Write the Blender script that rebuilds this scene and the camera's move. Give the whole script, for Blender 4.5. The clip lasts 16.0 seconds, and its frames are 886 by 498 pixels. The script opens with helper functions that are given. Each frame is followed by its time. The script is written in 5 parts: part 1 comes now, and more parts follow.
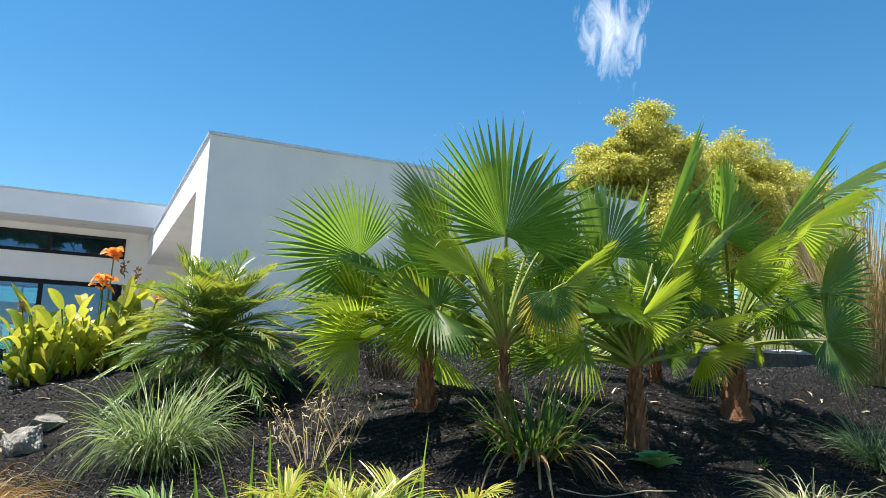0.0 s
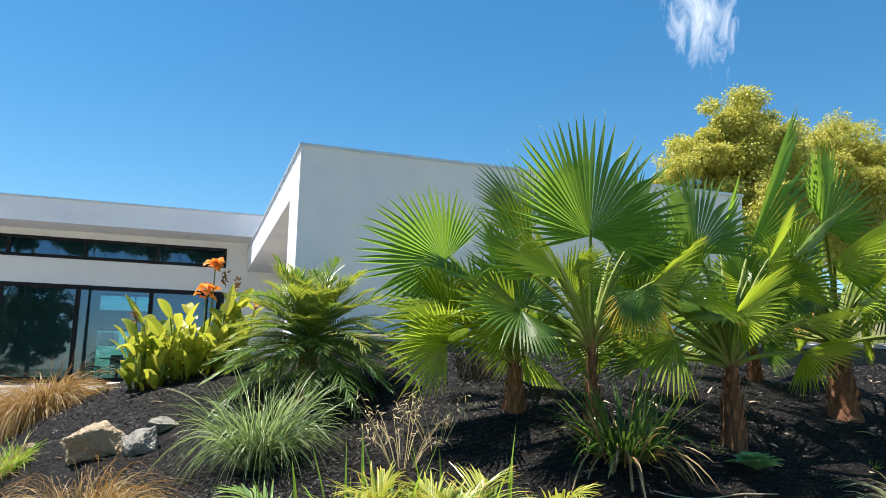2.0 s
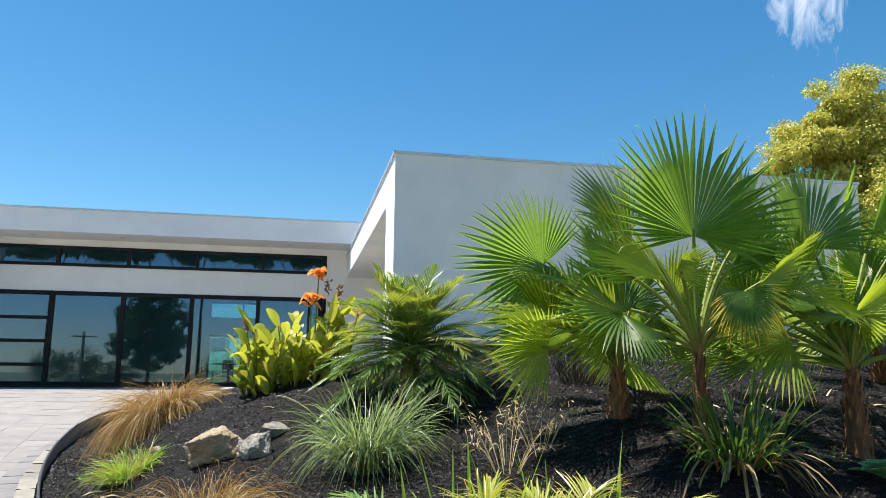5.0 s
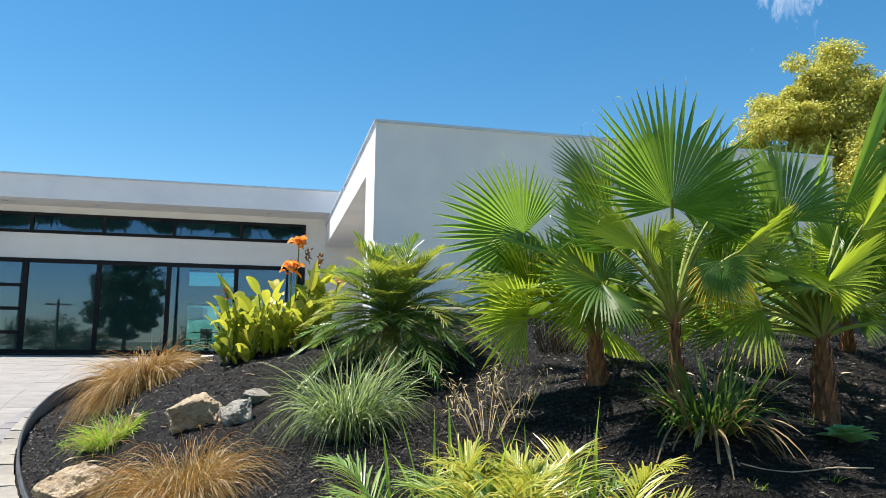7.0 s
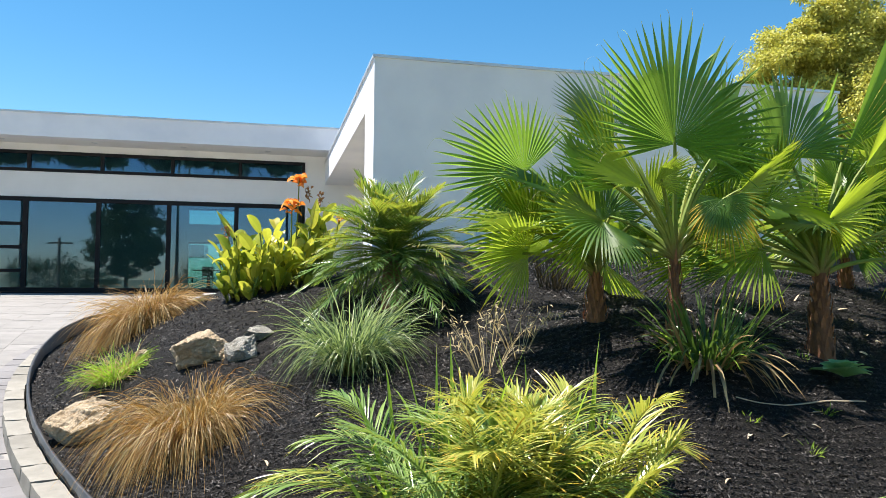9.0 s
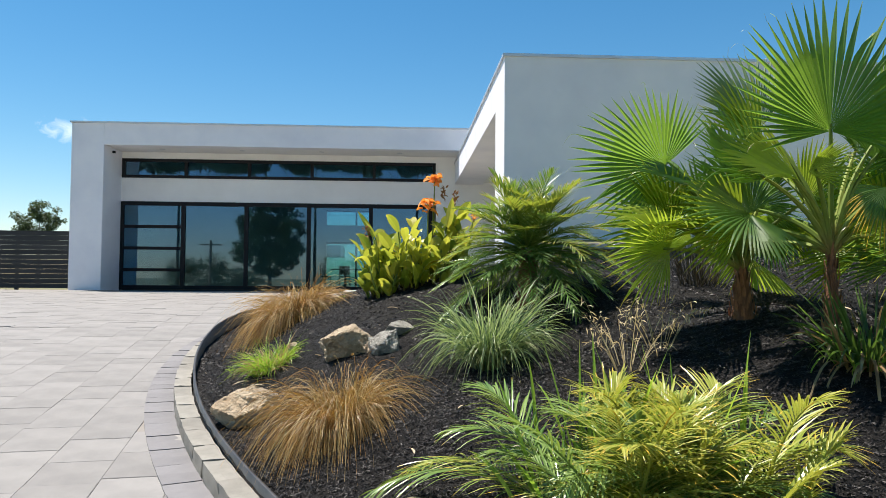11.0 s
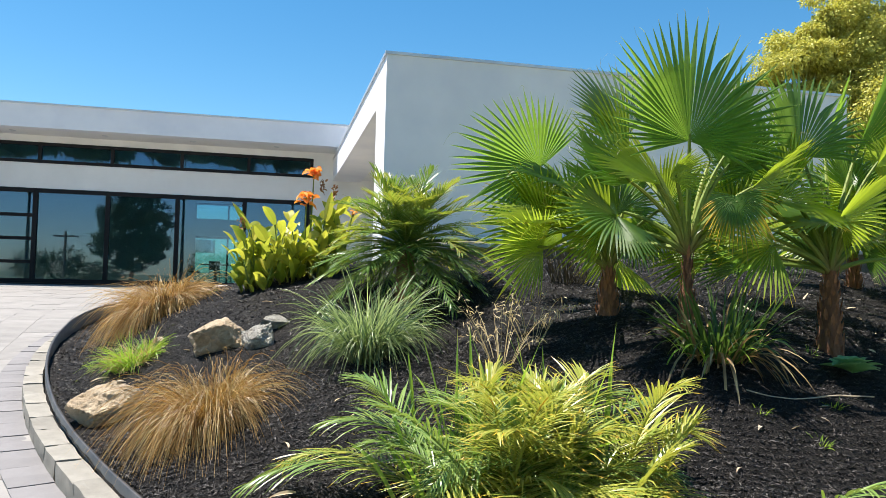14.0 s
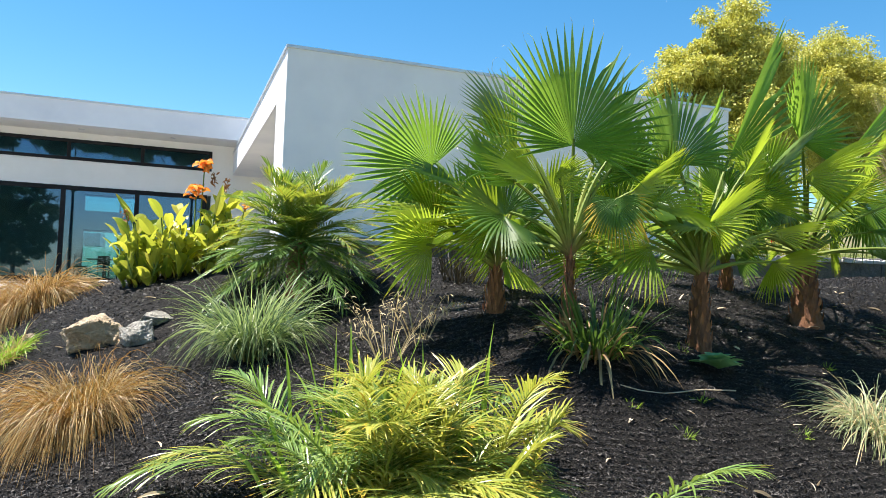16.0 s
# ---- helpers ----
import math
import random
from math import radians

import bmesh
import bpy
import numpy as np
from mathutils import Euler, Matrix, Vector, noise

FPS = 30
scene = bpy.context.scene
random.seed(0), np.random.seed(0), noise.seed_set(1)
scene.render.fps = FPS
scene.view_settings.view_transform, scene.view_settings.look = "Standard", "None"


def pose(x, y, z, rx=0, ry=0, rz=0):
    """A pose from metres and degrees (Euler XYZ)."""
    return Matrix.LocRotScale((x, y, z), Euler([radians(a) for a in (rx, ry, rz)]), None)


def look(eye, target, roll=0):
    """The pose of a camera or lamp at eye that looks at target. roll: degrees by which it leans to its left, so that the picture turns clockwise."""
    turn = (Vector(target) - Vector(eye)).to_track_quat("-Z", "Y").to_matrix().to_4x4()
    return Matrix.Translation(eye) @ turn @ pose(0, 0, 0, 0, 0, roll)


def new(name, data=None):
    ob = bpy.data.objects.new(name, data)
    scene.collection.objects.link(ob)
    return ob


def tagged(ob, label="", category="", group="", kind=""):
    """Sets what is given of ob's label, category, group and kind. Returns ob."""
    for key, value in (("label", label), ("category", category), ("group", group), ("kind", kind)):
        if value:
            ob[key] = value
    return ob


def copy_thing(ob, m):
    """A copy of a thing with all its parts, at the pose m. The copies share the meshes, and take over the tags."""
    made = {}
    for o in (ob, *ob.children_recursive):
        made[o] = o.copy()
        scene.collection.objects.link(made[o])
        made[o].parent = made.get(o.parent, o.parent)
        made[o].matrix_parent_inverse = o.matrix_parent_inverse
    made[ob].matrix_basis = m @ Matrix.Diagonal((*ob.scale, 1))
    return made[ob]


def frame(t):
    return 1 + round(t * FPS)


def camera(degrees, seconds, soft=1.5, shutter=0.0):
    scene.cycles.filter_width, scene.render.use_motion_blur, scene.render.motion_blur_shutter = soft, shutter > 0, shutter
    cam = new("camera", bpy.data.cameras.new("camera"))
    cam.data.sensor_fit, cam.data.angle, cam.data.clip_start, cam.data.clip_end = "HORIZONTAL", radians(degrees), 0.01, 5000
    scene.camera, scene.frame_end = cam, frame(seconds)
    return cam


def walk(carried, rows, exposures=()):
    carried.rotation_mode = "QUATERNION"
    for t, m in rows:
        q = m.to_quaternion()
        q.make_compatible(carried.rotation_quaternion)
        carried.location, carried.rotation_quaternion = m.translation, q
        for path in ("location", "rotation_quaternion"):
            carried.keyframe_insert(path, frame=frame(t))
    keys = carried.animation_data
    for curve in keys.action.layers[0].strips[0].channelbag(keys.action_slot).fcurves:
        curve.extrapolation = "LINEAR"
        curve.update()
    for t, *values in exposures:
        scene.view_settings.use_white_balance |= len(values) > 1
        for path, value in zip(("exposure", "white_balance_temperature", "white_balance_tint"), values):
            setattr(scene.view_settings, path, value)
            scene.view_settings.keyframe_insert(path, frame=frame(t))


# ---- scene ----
cam = camera(62.77, 16.0, soft=0.65)
PATH = [
    (0, look((0.168, 0.203, 1.611), (4.501, 9.053, 3.315), 1.68)),
    (0.5, look((0.170, 0.186, 1.622), (4.236, 9.165, 3.308), 1.55)),
    (1, look((0.162, 0.166, 1.632), (3.948, 9.267, 3.314), 1.41)),
    (1.5, look((0.162, 0.151, 1.634), (3.670, 9.362, 3.319), 1.21)),
    (2, look((0.177, 0.127, 1.624), (3.375, 9.452, 3.301), 1.07)),
    (2.5, look((0.190, 0.116, 1.634), (2.973, 9.575, 3.304), 0.82)),
    (3, look((0.173, 0.126, 1.647), (2.215, 9.772, 3.318), 0.37)),
    (3.2, look((0.174, 0.115, 1.649), (2.042, 9.798, 3.305), 0.46)),
    (3.8, look((0.166, 0.111, 1.652), (1.93, 9.83, 3.31), 0.44)),
    (4.6, look((0.155, 0.106, 1.655), (2.00, 9.80, 3.32), 0.50)),
    (5.3, look((0.144, 0.102, 1.657), (2.207, 9.741, 3.339), 0.58)),
    (5.5, look((0.151, 0.103, 1.653), (2.301, 9.722, 3.341), 0.66)),
    (6, look((0.138, 0.089, 1.649), (2.370, 9.690, 3.334), 0.69)),
    (6.5, look((0.126, 0.081, 1.645), (2.361, 9.686, 3.302), 0.69)),
    (7, look((0.122, 0.080, 1.644), (2.373, 9.740, 2.912), 0.69)),
    (7.5, look((0.103, 0.075, 1.631), (2.365, 9.751, 2.749), 0.76)),
    (8, look((0.091, 0.095, 1.643), (2.371, 9.822, 2.072), 0.57)),
    (8.5, look((0.101, 0.085, 1.637), (2.380, 9.812, 2.057), 0.57)),
    (9, look((0.114, 0.082, 1.647), (2.392, 9.810, 2.061), 0.56)),
    (9.5, look((0.086, 0.065, 1.659), (1.795, 9.910, 2.056), 0.06)),
    (9.7, look((0.082, 0.062, 1.659), (1.296, 9.980, 2.055), -0.19)),
    (10.2, look((0.066, 0.050, 1.648), (0.66, 10.01, 2.03), -0.05)),
    (11.0, look((0.035, 0.022, 1.628), (0.58, 9.99, 2.01), 0.45)),
    (11.8, look((0.007, 0.002, 1.609), (0.924, 9.951, 2.008), 0.76)),
    (12, look((0.000, 0.000, 1.600), (1.017, 9.940, 1.997), 0.77)),
    (12.5, look((-0.012, 0.010, 1.580), (1.283, 9.918, 1.973), 1.01)),
    (13, look((-0.044, 0.019, 1.587), (1.572, 9.879, 1.989), 1.18)),
    (13.5, look((-0.032, 0.018, 1.595), (1.893, 9.822, 2.001), 1.32)),
    (14, look((0.007, 0.018, 1.586), (2.237, 9.757, 1.994), 1.47)),
    (14.5, look((0.056, 0.025, 1.591), (2.588, 9.690, 2.000), 1.64)),
    (15, look((0.066, -0.002, 1.593), (2.898, 9.579, 2.015), 1.82)),
    (15.5, look((0.098, -0.030, 1.582), (3.234, 9.455, 2.007), 1.93)),
    (16, look((0.124, -0.033, 1.573), (3.581, 9.340, 2.016), 2.16)),
]
walk(cam, PATH, [(0, 1.15, 6720, 12), (3.0, 1.05, 6720, 12), (6.5, 1.03, 6720, 12), (8, 1.15, 6720, 12), (9, 1.2, 6720, 12), (10, 0.95, 6720, 12), (12, 0.85, 6720, 12), (13.5, 1.05, 6720, 12), (16, 1.37, 6720, 12)])

SUN_WAY = Vector((-0.32, 0.20, 1.0)).normalized()

# ---- world and sun ----
world = bpy.data.worlds.new("sky")
scene.world = world
world.use_nodes = True
wn = world.node_tree
sky = wn.nodes.new("ShaderNodeTexSky")
sky.sky_type, sky.sun_disc = "NISHITA", False
sky.sun_elevation = math.asin(SUN_WAY.z)
sky.sun_rotation = math.atan2(SUN_WAY.x, SUN_WAY.y)
sky.altitude, sky.air_density, sky.dust_density, sky.ozone_density = 0, 1.0, 0.1, 3.0
wn.nodes["Background"].inputs["Strength"].default_value = 0.077
rich = wn.nodes.new("ShaderNodeHueSaturation")
rich.inputs["Saturation"].default_value, rich.inputs["Hue"].default_value = 1.32, 0.49
wn.links.new(sky.outputs[0], rich.inputs["Color"])
wn.links.new(rich.outputs[0], wn.nodes["Background"].inputs["Color"])
sun = new("sun", bpy.data.lights.new("sun", "SUN"))
sun.data.energy, sun.data.angle, sun.data.color = 5.0, radians(0.53), (1.0, 0.96, 0.9)
sun.matrix_world = look(SUN_WAY * 60, (0, 0, 0))

# ---- building helpers ----
rng = np.random.default_rng(7)
UP = np.array((0.0, 0.0, 1.0))
ORIGIN = {}


def bed(x, y):
    """Height of the planted bank."""
    z = (0.0871 - 0.1552 * x - 0.075 * y - 0.0495 * x * x + 0.1321 * x * y + 0.0678 * y * y + 0.00293 * x**3
         - 0.00005 * x * x * y - 0.01031 * x * y * y - 0.00456 * y**3)
    z = z + 0.17 * np.exp(-((x - 2.9) ** 2 + (y - 4.85) ** 2) / 0.8) - 0.13 * np.exp(-((x - 0.9) ** 2 + (y - 5.9) ** 2) / 0.7)
    return z - 0.12 * np.exp(-((x - 3.3) ** 2 + (y - 3.6) ** 2) / 0.4)


def kerb_x(y):
    """The kerb's line: x at a given y, up to the top of its bend."""
    return -2.65 + (10.7 - y) ** 2 / 24.6


class Geo:
    """Gathers faces of one mesh: corners, faces, and (along, chance) as the UV of each corner."""

    def __init__(self):
        self.v, self.f, self.uv, self.n = [], [], [], 0

    def add(self, v, f, uv=None):
        v = np.asarray(v, float).reshape(-1, 3)
        self.v.append(v)
        self.f += [[i + self.n for i in face] for face in f]
        self.uv.append(np.zeros((len(v), 2)) if uv is None else np.asarray(uv, float))
        self.n += len(v)
        return self

    def box(self, a, b, bevel=0.0):
        (x0, y0, z0), (x1, y1, z1) = a, b
        if not bevel:
            v = [(x, y, z) for z in (z0, z1) for y in (y0, y1) for x in (x0, x1)]
            return self.add(v, [(0, 2, 3, 1), (4, 5, 7, 6), (0, 1, 5, 4), (2, 6, 7, 3), (0, 4, 6, 2), (1, 3, 7, 5)])
        e = bevel
        v = [(x0, y0, z0), (x1, y0, z0), (x1, y1, z0), (x0, y1, z0), (x0, y0, z1 - e), (x1, y0, z1 - e), (x1, y1, z1 - e), (x0, y1, z1 - e),
             (x0 + e, y0 + e, z1), (x1 - e, y0 + e, z1), (x1 - e, y1 - e, z1), (x0 + e, y1 - e, z1)]
        return self.add(v, [(0, 3, 2, 1), (8, 9, 10, 11)] + [(i, (i + 1) % 4, 4 + (i + 1) % 4, 4 + i) for i in range(4)]
                        + [(4 + i, 4 + (i + 1) % 4, 8 + (i + 1) % 4, 8 + i) for i in range(4)])

    def tube(self, path, radii, sides=8, chance=0.5, cap=True):
        path = np.asarray(path, float)
        t = np.gradient(path, axis=0)
        t /= np.linalg.norm(t, axis=1, keepdims=True) + 1e-9
        ref = np.array((0.3, 1.0, 0.2)) if abs(t[0][2]) > 0.8 else UP
        a = np.cross(t, ref)
        a /= np.linalg.norm(a, axis=1, keepdims=True) + 1e-9
        b = np.cross(t, a)
        ang = np.linspace(0, 2 * math.pi, sides, endpoint=False)
        r = np.asarray(radii, float)[:, None, None]
        v = path[:, None] + r * (np.cos(ang)[None, :, None] * a[:, None] + np.sin(ang)[None, :, None] * b[:, None])
        n = len(path)
        f = [(i * sides + k, i * sides + (k + 1) % sides, (i + 1) * sides + (k + 1) % sides, (i + 1) * sides + k)
             for i in range(n - 1) for k in range(sides)]
        if cap:
            f += [tuple(range(sides))[::-1], tuple((n - 1) * sides + k for k in range(sides))]
        uv = np.stack([np.repeat(np.linspace(0, 1, n), sides), np.full(n * sides, chance)], 1)
        return self.add(v.reshape(-1, 3), f, uv)


def mesh_of(name, geo, material, smooth=False, origin=(0, 0, 0)):
    me = bpy.data.meshes.new(name)
    v = np.concatenate(geo.v) - np.asarray(origin, float)
    me.from_pydata(v.tolist(), [], geo.f)
    uv = np.concatenate(geo.uv)
    layer = me.uv_layers.new(name="UVMap")
    idx = np.empty(len(me.loops), dtype=np.int32)
    me.loops.foreach_get("vertex_index", idx)
    layer.data.foreach_set("uv", uv[idx].astype(np.float32).ravel())
    if smooth:
        me.polygons.foreach_set("use_smooth", np.ones(len(me.polygons), dtype=bool))
    me.materials.append(material)
    me.update()
    return me


def thing(name, at, label="", category="", group="", kind=""):
    """An Empty at a thing's base."""
    ob = new(name)
    ob.location, ob.empty_display_size = at, 0.1
    ORIGIN[ob] = np.asarray(at, float)
    return tagged(ob, label, category, group, kind)


def part(name, geo, material, parent=None, label="", smooth=False):
    """ONE mesh object, in world places, under a thing or a part."""
    origin = ORIGIN[parent] if parent else np.zeros(3)
    ob = new(name, mesh_of(name, geo, material, smooth, origin))
    ob.parent = parent
    ORIGIN[ob] = origin
    return tagged(ob, label)


def solo(name, geo, material, label, category="", kind="", group="", smooth=False):
    return tagged(part(name, geo, material, None, label, smooth), label, category, group, kind)


def bevelled(ob, width, segments=2):
    m = ob.modifiers.new("bevel", "BEVEL")
    m.width, m.segments, m.limit_method = width, segments, "ANGLE"
    return ob


def unit(a):
    a = np.asarray(a, float)
    return a / (np.linalg.norm(a, axis=-1, keepdims=True) + 1e-9)


def ribbons(geo, base, way, length, droop, width, seg=5, shape="grass", fold=0.0, roll=0.6, face=None):
    """Blades or leaflets: each bends from its way towards the ground, tapers, and may be folded along its middle."""
    base, way = np.asarray(base, float).reshape(-1, 3), unit(np.asarray(way, float).reshape(-1, 3))
    n = len(base)
    length, droop, width = (np.broadcast_to(np.asarray(q, float), n)[:, None] for q in (length, droop, width))
    s = np.linspace(0, 1, seg + 1)
    p = base[:, None] + way[:, None] * (length * s)[..., None]
    p[..., 2] -= droop * length * s**2
    t = unit(np.gradient(p, axis=1))
    ref = np.broadcast_to(UP, t.shape) if face is None else np.broadcast_to(np.asarray(face, float).reshape(-1, 1, 3), t.shape)
    side = np.cross(t, ref)
    weak = np.linalg.norm(side, axis=-1, keepdims=True) < 0.15
    side = unit(np.where(weak, np.cross(t, (0.7, 0.7, 0.1)), side))
    top = np.cross(side, t)
    turn = rng.normal(0, roll, (n, 1, 1))
    side, top = side * np.cos(turn) + top * np.sin(turn), top * np.cos(turn) - side * np.sin(turn)
    if shape == "grass":
        prof = (1 - s) ** 0.55 * (0.75 + 0.25 * np.minimum(1, s * 4))
    elif shape == "strap":
        prof = np.minimum(1, (1 - s) * 3.2) ** 0.8 * (0.7 + 0.3 * np.minimum(1, s * 4))
    else:
        prof = np.sin(math.pi * np.clip(0.06 + 0.94 * s, 0, 1) ** 0.8) ** 0.8
    prof = np.maximum(prof, 0.02)
    half = (width * prof[None])[..., None] * 0.5
    chance = np.repeat(rng.random(n), (seg + 1) * (3 if fold else 2))
    if fold:
        v = np.stack([p - side * half + top * half * fold, p, p + side * half + top * half * fold], 2)
        k = 3
    else:
        v = np.stack([p - side * half, p + side * half], 2)
        k = 2
    row = (seg + 1) * k
    i = np.arange(n)[:, None, None] * row + np.arange(seg)[None, :, None] * k + np.arange(k - 1)[None, None, :]
    i = i.ravel()
    f = np.stack([i, i + 1, i + k + 1, i + k], 1)
    uv = np.stack([np.tile(np.repeat(s, k), n), chance], 1)
    geo.add(v.reshape(-1, 3), f.tolist(), uv)
    return geo


def arch(base, way, length, droop, n=10):
    s = np.linspace(0, 1, n)
    p = np.asarray(base, float) + unit(way) * (length * s)[:, None]
    p[:, 2] -= droop * length * s**2
    return p


# ---- materials ----
def mat(name, build):
    m = bpy.data.materials.new(name)
    m.use_nodes = True
    nt = m.node_tree
    build(nt, nt.nodes["Principled BSDF"], nt.nodes["Material Output"])
    return m


def node(nt, kind, **values):
    n = nt.nodes.new(kind)
    for key, value in values.items():
        if key in n.inputs:
            n.inputs[key].default_value = value
    return n


def mixed(nt, fac, a, b):
    """A colour between a and b; each is a colour or a socket, and fac a socket or a number."""
    m = nt.nodes.new("ShaderNodeMix")
    m.data_type = "RGBA"
    for sock, value in ((m.inputs[0], fac), (m.inputs[6], a), (m.inputs[7], b)):
        if hasattr(value, "node"):
            nt.links.new(value, sock)
        else:
            sock.default_value = value if isinstance(value, float) else (*value, 1)
    return m.outputs[2]


def noise_fac(nt, scale, lo=0.35, hi=0.65, detail=4.0, rough=0.6, stretch=None):
    co = nt.nodes.new("ShaderNodeTexCoord").outputs["Object"]
    if stretch:
        mp = nt.nodes.new("ShaderNodeMapping")
        mp.inputs["Scale"].default_value = stretch
        nt.links.new(co, mp.inputs[0])
        co = mp.outputs[0]
    nz = node(nt, "ShaderNodeTexNoise", Scale=scale, Detail=detail, Roughness=rough)
    nt.links.new(co, nz.inputs["Vector"])
    r = nt.nodes.new("ShaderNodeMapRange")
    r.inputs["From Min"].default_value, r.inputs["From Max"].default_value = lo, hi
    nt.links.new(nz.outputs["Fac"], r.inputs["Value"])
    return r.outputs[0]


def bump(nt, bsdf, fac, strength, distance):
    b = node(nt, "ShaderNodeBump", Strength=strength, Distance=distance)
    nt.links.new(fac, b.inputs["Height"])
    nt.links.new(b.outputs[0], bsdf.inputs["Normal"])


def surface(name, a, b, scale, rough=0.8, fine=60.0, relief=0.3, depth=0.004, speck=0.12, random=0.0, stretch=None, metal=0.0, shine=0.5):
    """A worn surface: large blotches between two colours, fine grain and relief, and, where asked, a shade of its own for each piece."""
    def build(nt, bsdf, out):
        col = mixed(nt, noise_fac(nt, scale, 0.3, 0.7, stretch=stretch), a, b)
        grain = noise_fac(nt, fine, 0.3, 0.7, 6.0, 0.7, stretch)
        dark = tuple(c * (1 - 2.2 * speck) for c in a)
        col = mixed(nt, mul(nt, grain, speck * 2.5), col, dark)
        if random:
            info = nt.nodes.new("ShaderNodeObjectInfo")
            hs = nt.nodes.new("ShaderNodeHueSaturation")
            r = nt.nodes.new("ShaderNodeMapRange")
            r.inputs["To Min"].default_value, r.inputs["To Max"].default_value = 1 - random, 1 + random
            nt.links.new(info.outputs["Random"], r.inputs["Value"])
            nt.links.new(r.outputs[0], hs.inputs["Value"])
            nt.links.new(col, hs.inputs["Color"])
            col = hs.outputs[0]
        nt.links.new(col, bsdf.inputs["Base Color"])
        bsdf.inputs["Roughness"].default_value, bsdf.inputs["Metallic"].default_value = rough, metal
        bsdf.inputs["Specular IOR Level"].default_value = shine
        bump(nt, bsdf, grain, relief, depth)
    return mat(name, build)


def mul(nt, sock, k):
    m = nt.nodes.new("ShaderNodeMath")
    m.operation = "MULTIPLY"
    nt.links.new(sock, m.inputs[0])
    m.inputs[1].default_value = k
    return m.outputs[0]


def leaf(name, a, b, tip, tip_from=0.85, tip_share=1.0, rough=0.42, through_light=0.4, glow=None, base=None, shine=0.45):
    """A thin leaf: two greens by chance, on fans also by painted pleat shade, dry or yellow tips, gloss, and light that
    shines through it.
    """
    def build(nt, bsdf, out):
        uv = nt.nodes.new("ShaderNodeSeparateXYZ")
        nt.links.new(nt.nodes.new("ShaderNodeUVMap").outputs[0], uv.inputs[0])
        col = mixed(nt, uv.outputs[1], a, b)
        col = mixed(nt, mul(nt, noise_fac(nt, 14.0, 0.4, 0.7), 0.35), col, tuple(c * 0.6 for c in a))
        r = nt.nodes.new("ShaderNodeMapRange")
        r.inputs["From Min"].default_value, r.inputs["From Max"].default_value = tip_from, min(1.0, tip_from + 0.14)
        nt.links.new(uv.outputs[0], r.inputs["Value"])
        share = nt.nodes.new("ShaderNodeMath")
        share.operation = "LESS_THAN"
        nt.links.new(uv.outputs[1], share.inputs[0])
        share.inputs[1].default_value = tip_share
        both = nt.nodes.new("ShaderNodeMath")
        both.operation = "MULTIPLY"
        nt.links.new(r.outputs[0], both.inputs[0])
        nt.links.new(share.outputs[0], both.inputs[1])
        col = mixed(nt, both.outputs[0], col, tip)
        if base:
            q = nt.nodes.new("ShaderNodeMapRange")
            q.inputs["From Min"].default_value, q.inputs["From Max"].default_value = 0.28, 0.0
            nt.links.new(uv.outputs[0], q.inputs["Value"])
            col = mixed(nt, q.outputs[0], col, base)
        nt.links.new(col, bsdf.inputs["Base Color"])
        bsdf.inputs["Roughness"].default_value = rough
        bsdf.inputs["Specular IOR Level"].default_value = shine
        tr = nt.nodes.new("ShaderNodeBsdfTranslucent")
        bright = mixed(nt, 0.6, col, glow or tuple(min(1, c * 2.2) for c in b))
        nt.links.new(bright, tr.inputs["Color"])
        ms = nt.nodes.new("ShaderNodeMixShader")
        ms.inputs[0].default_value = through_light
        nt.links.new(bsdf.outputs[0], ms.inputs[1])
        nt.links.new(tr.outputs[0], ms.inputs[2])
        nt.links.new(ms.outputs[0], out.inputs["Surface"])
    return mat(name, build)


STUCCO = surface("white stucco", (0.90, 0.89, 0.90), (0.77, 0.77, 0.81), 0.7, 0.9, 90, 0.25, 0.003, 0.03)
SOFFIT = surface("painted soffit", (0.88, 0.87, 0.85), (0.80, 0.79, 0.77), 0.8, 0.85, 60, 0.1, 0.002, 0.02)
TRIM = surface("metal coping", (0.75, 0.76, 0.78), (0.62, 0.63, 0.66), 2.0, 0.4, 50, 0.05, 0.001, 0.03, metal=0.6)
WHITEPAINT = surface("white ceiling paint", (0.78, 0.78, 0.76), (0.70, 0.70, 0.68), 1.0, 0.8, 50, 0.05, 0.001, 0.02)
BLACK = surface("black aluminium", (0.012, 0.013, 0.015), (0.02, 0.02, 0.022), 3.0, 0.55, 80, 0.05, 0.001, 0.05, shine=0.15)
PAINT = surface("interior paint", (0.46, 0.46, 0.45), (0.38, 0.38, 0.37), 1.0, 0.8, 50, 0.05, 0.001, 0.02)
OAK = surface("oak floor", (0.22, 0.16, 0.10), (0.30, 0.22, 0.14), 1.5, 0.4, 30, 0.1, 0.001, 0.1, stretch=(1, 8, 1))
DARKWOOD = surface("black painted boards", (0.018, 0.018, 0.019), (0.03, 0.03, 0.03), 2.0, 0.6, 40, 0.3, 0.002, 0.1, random=0.3, stretch=(1, 6, 6))
PAVER = surface("pale concrete paver", (0.245, 0.235, 0.22), (0.18, 0.172, 0.163), 2.6, 0.85, 140, 0.35, 0.003, 0.06, random=0.09)
BORDER = surface("mauve-grey border paver", (0.20, 0.193, 0.193), (0.155, 0.15, 0.152), 3.0, 0.88, 140, 0.4, 0.003, 0.08, random=0.07)
KERB = surface("limestone kerb", (0.27, 0.255, 0.22), (0.16, 0.15, 0.125), 5.0, 0.85, 120, 0.5, 0.004, 0.15, random=0.14)
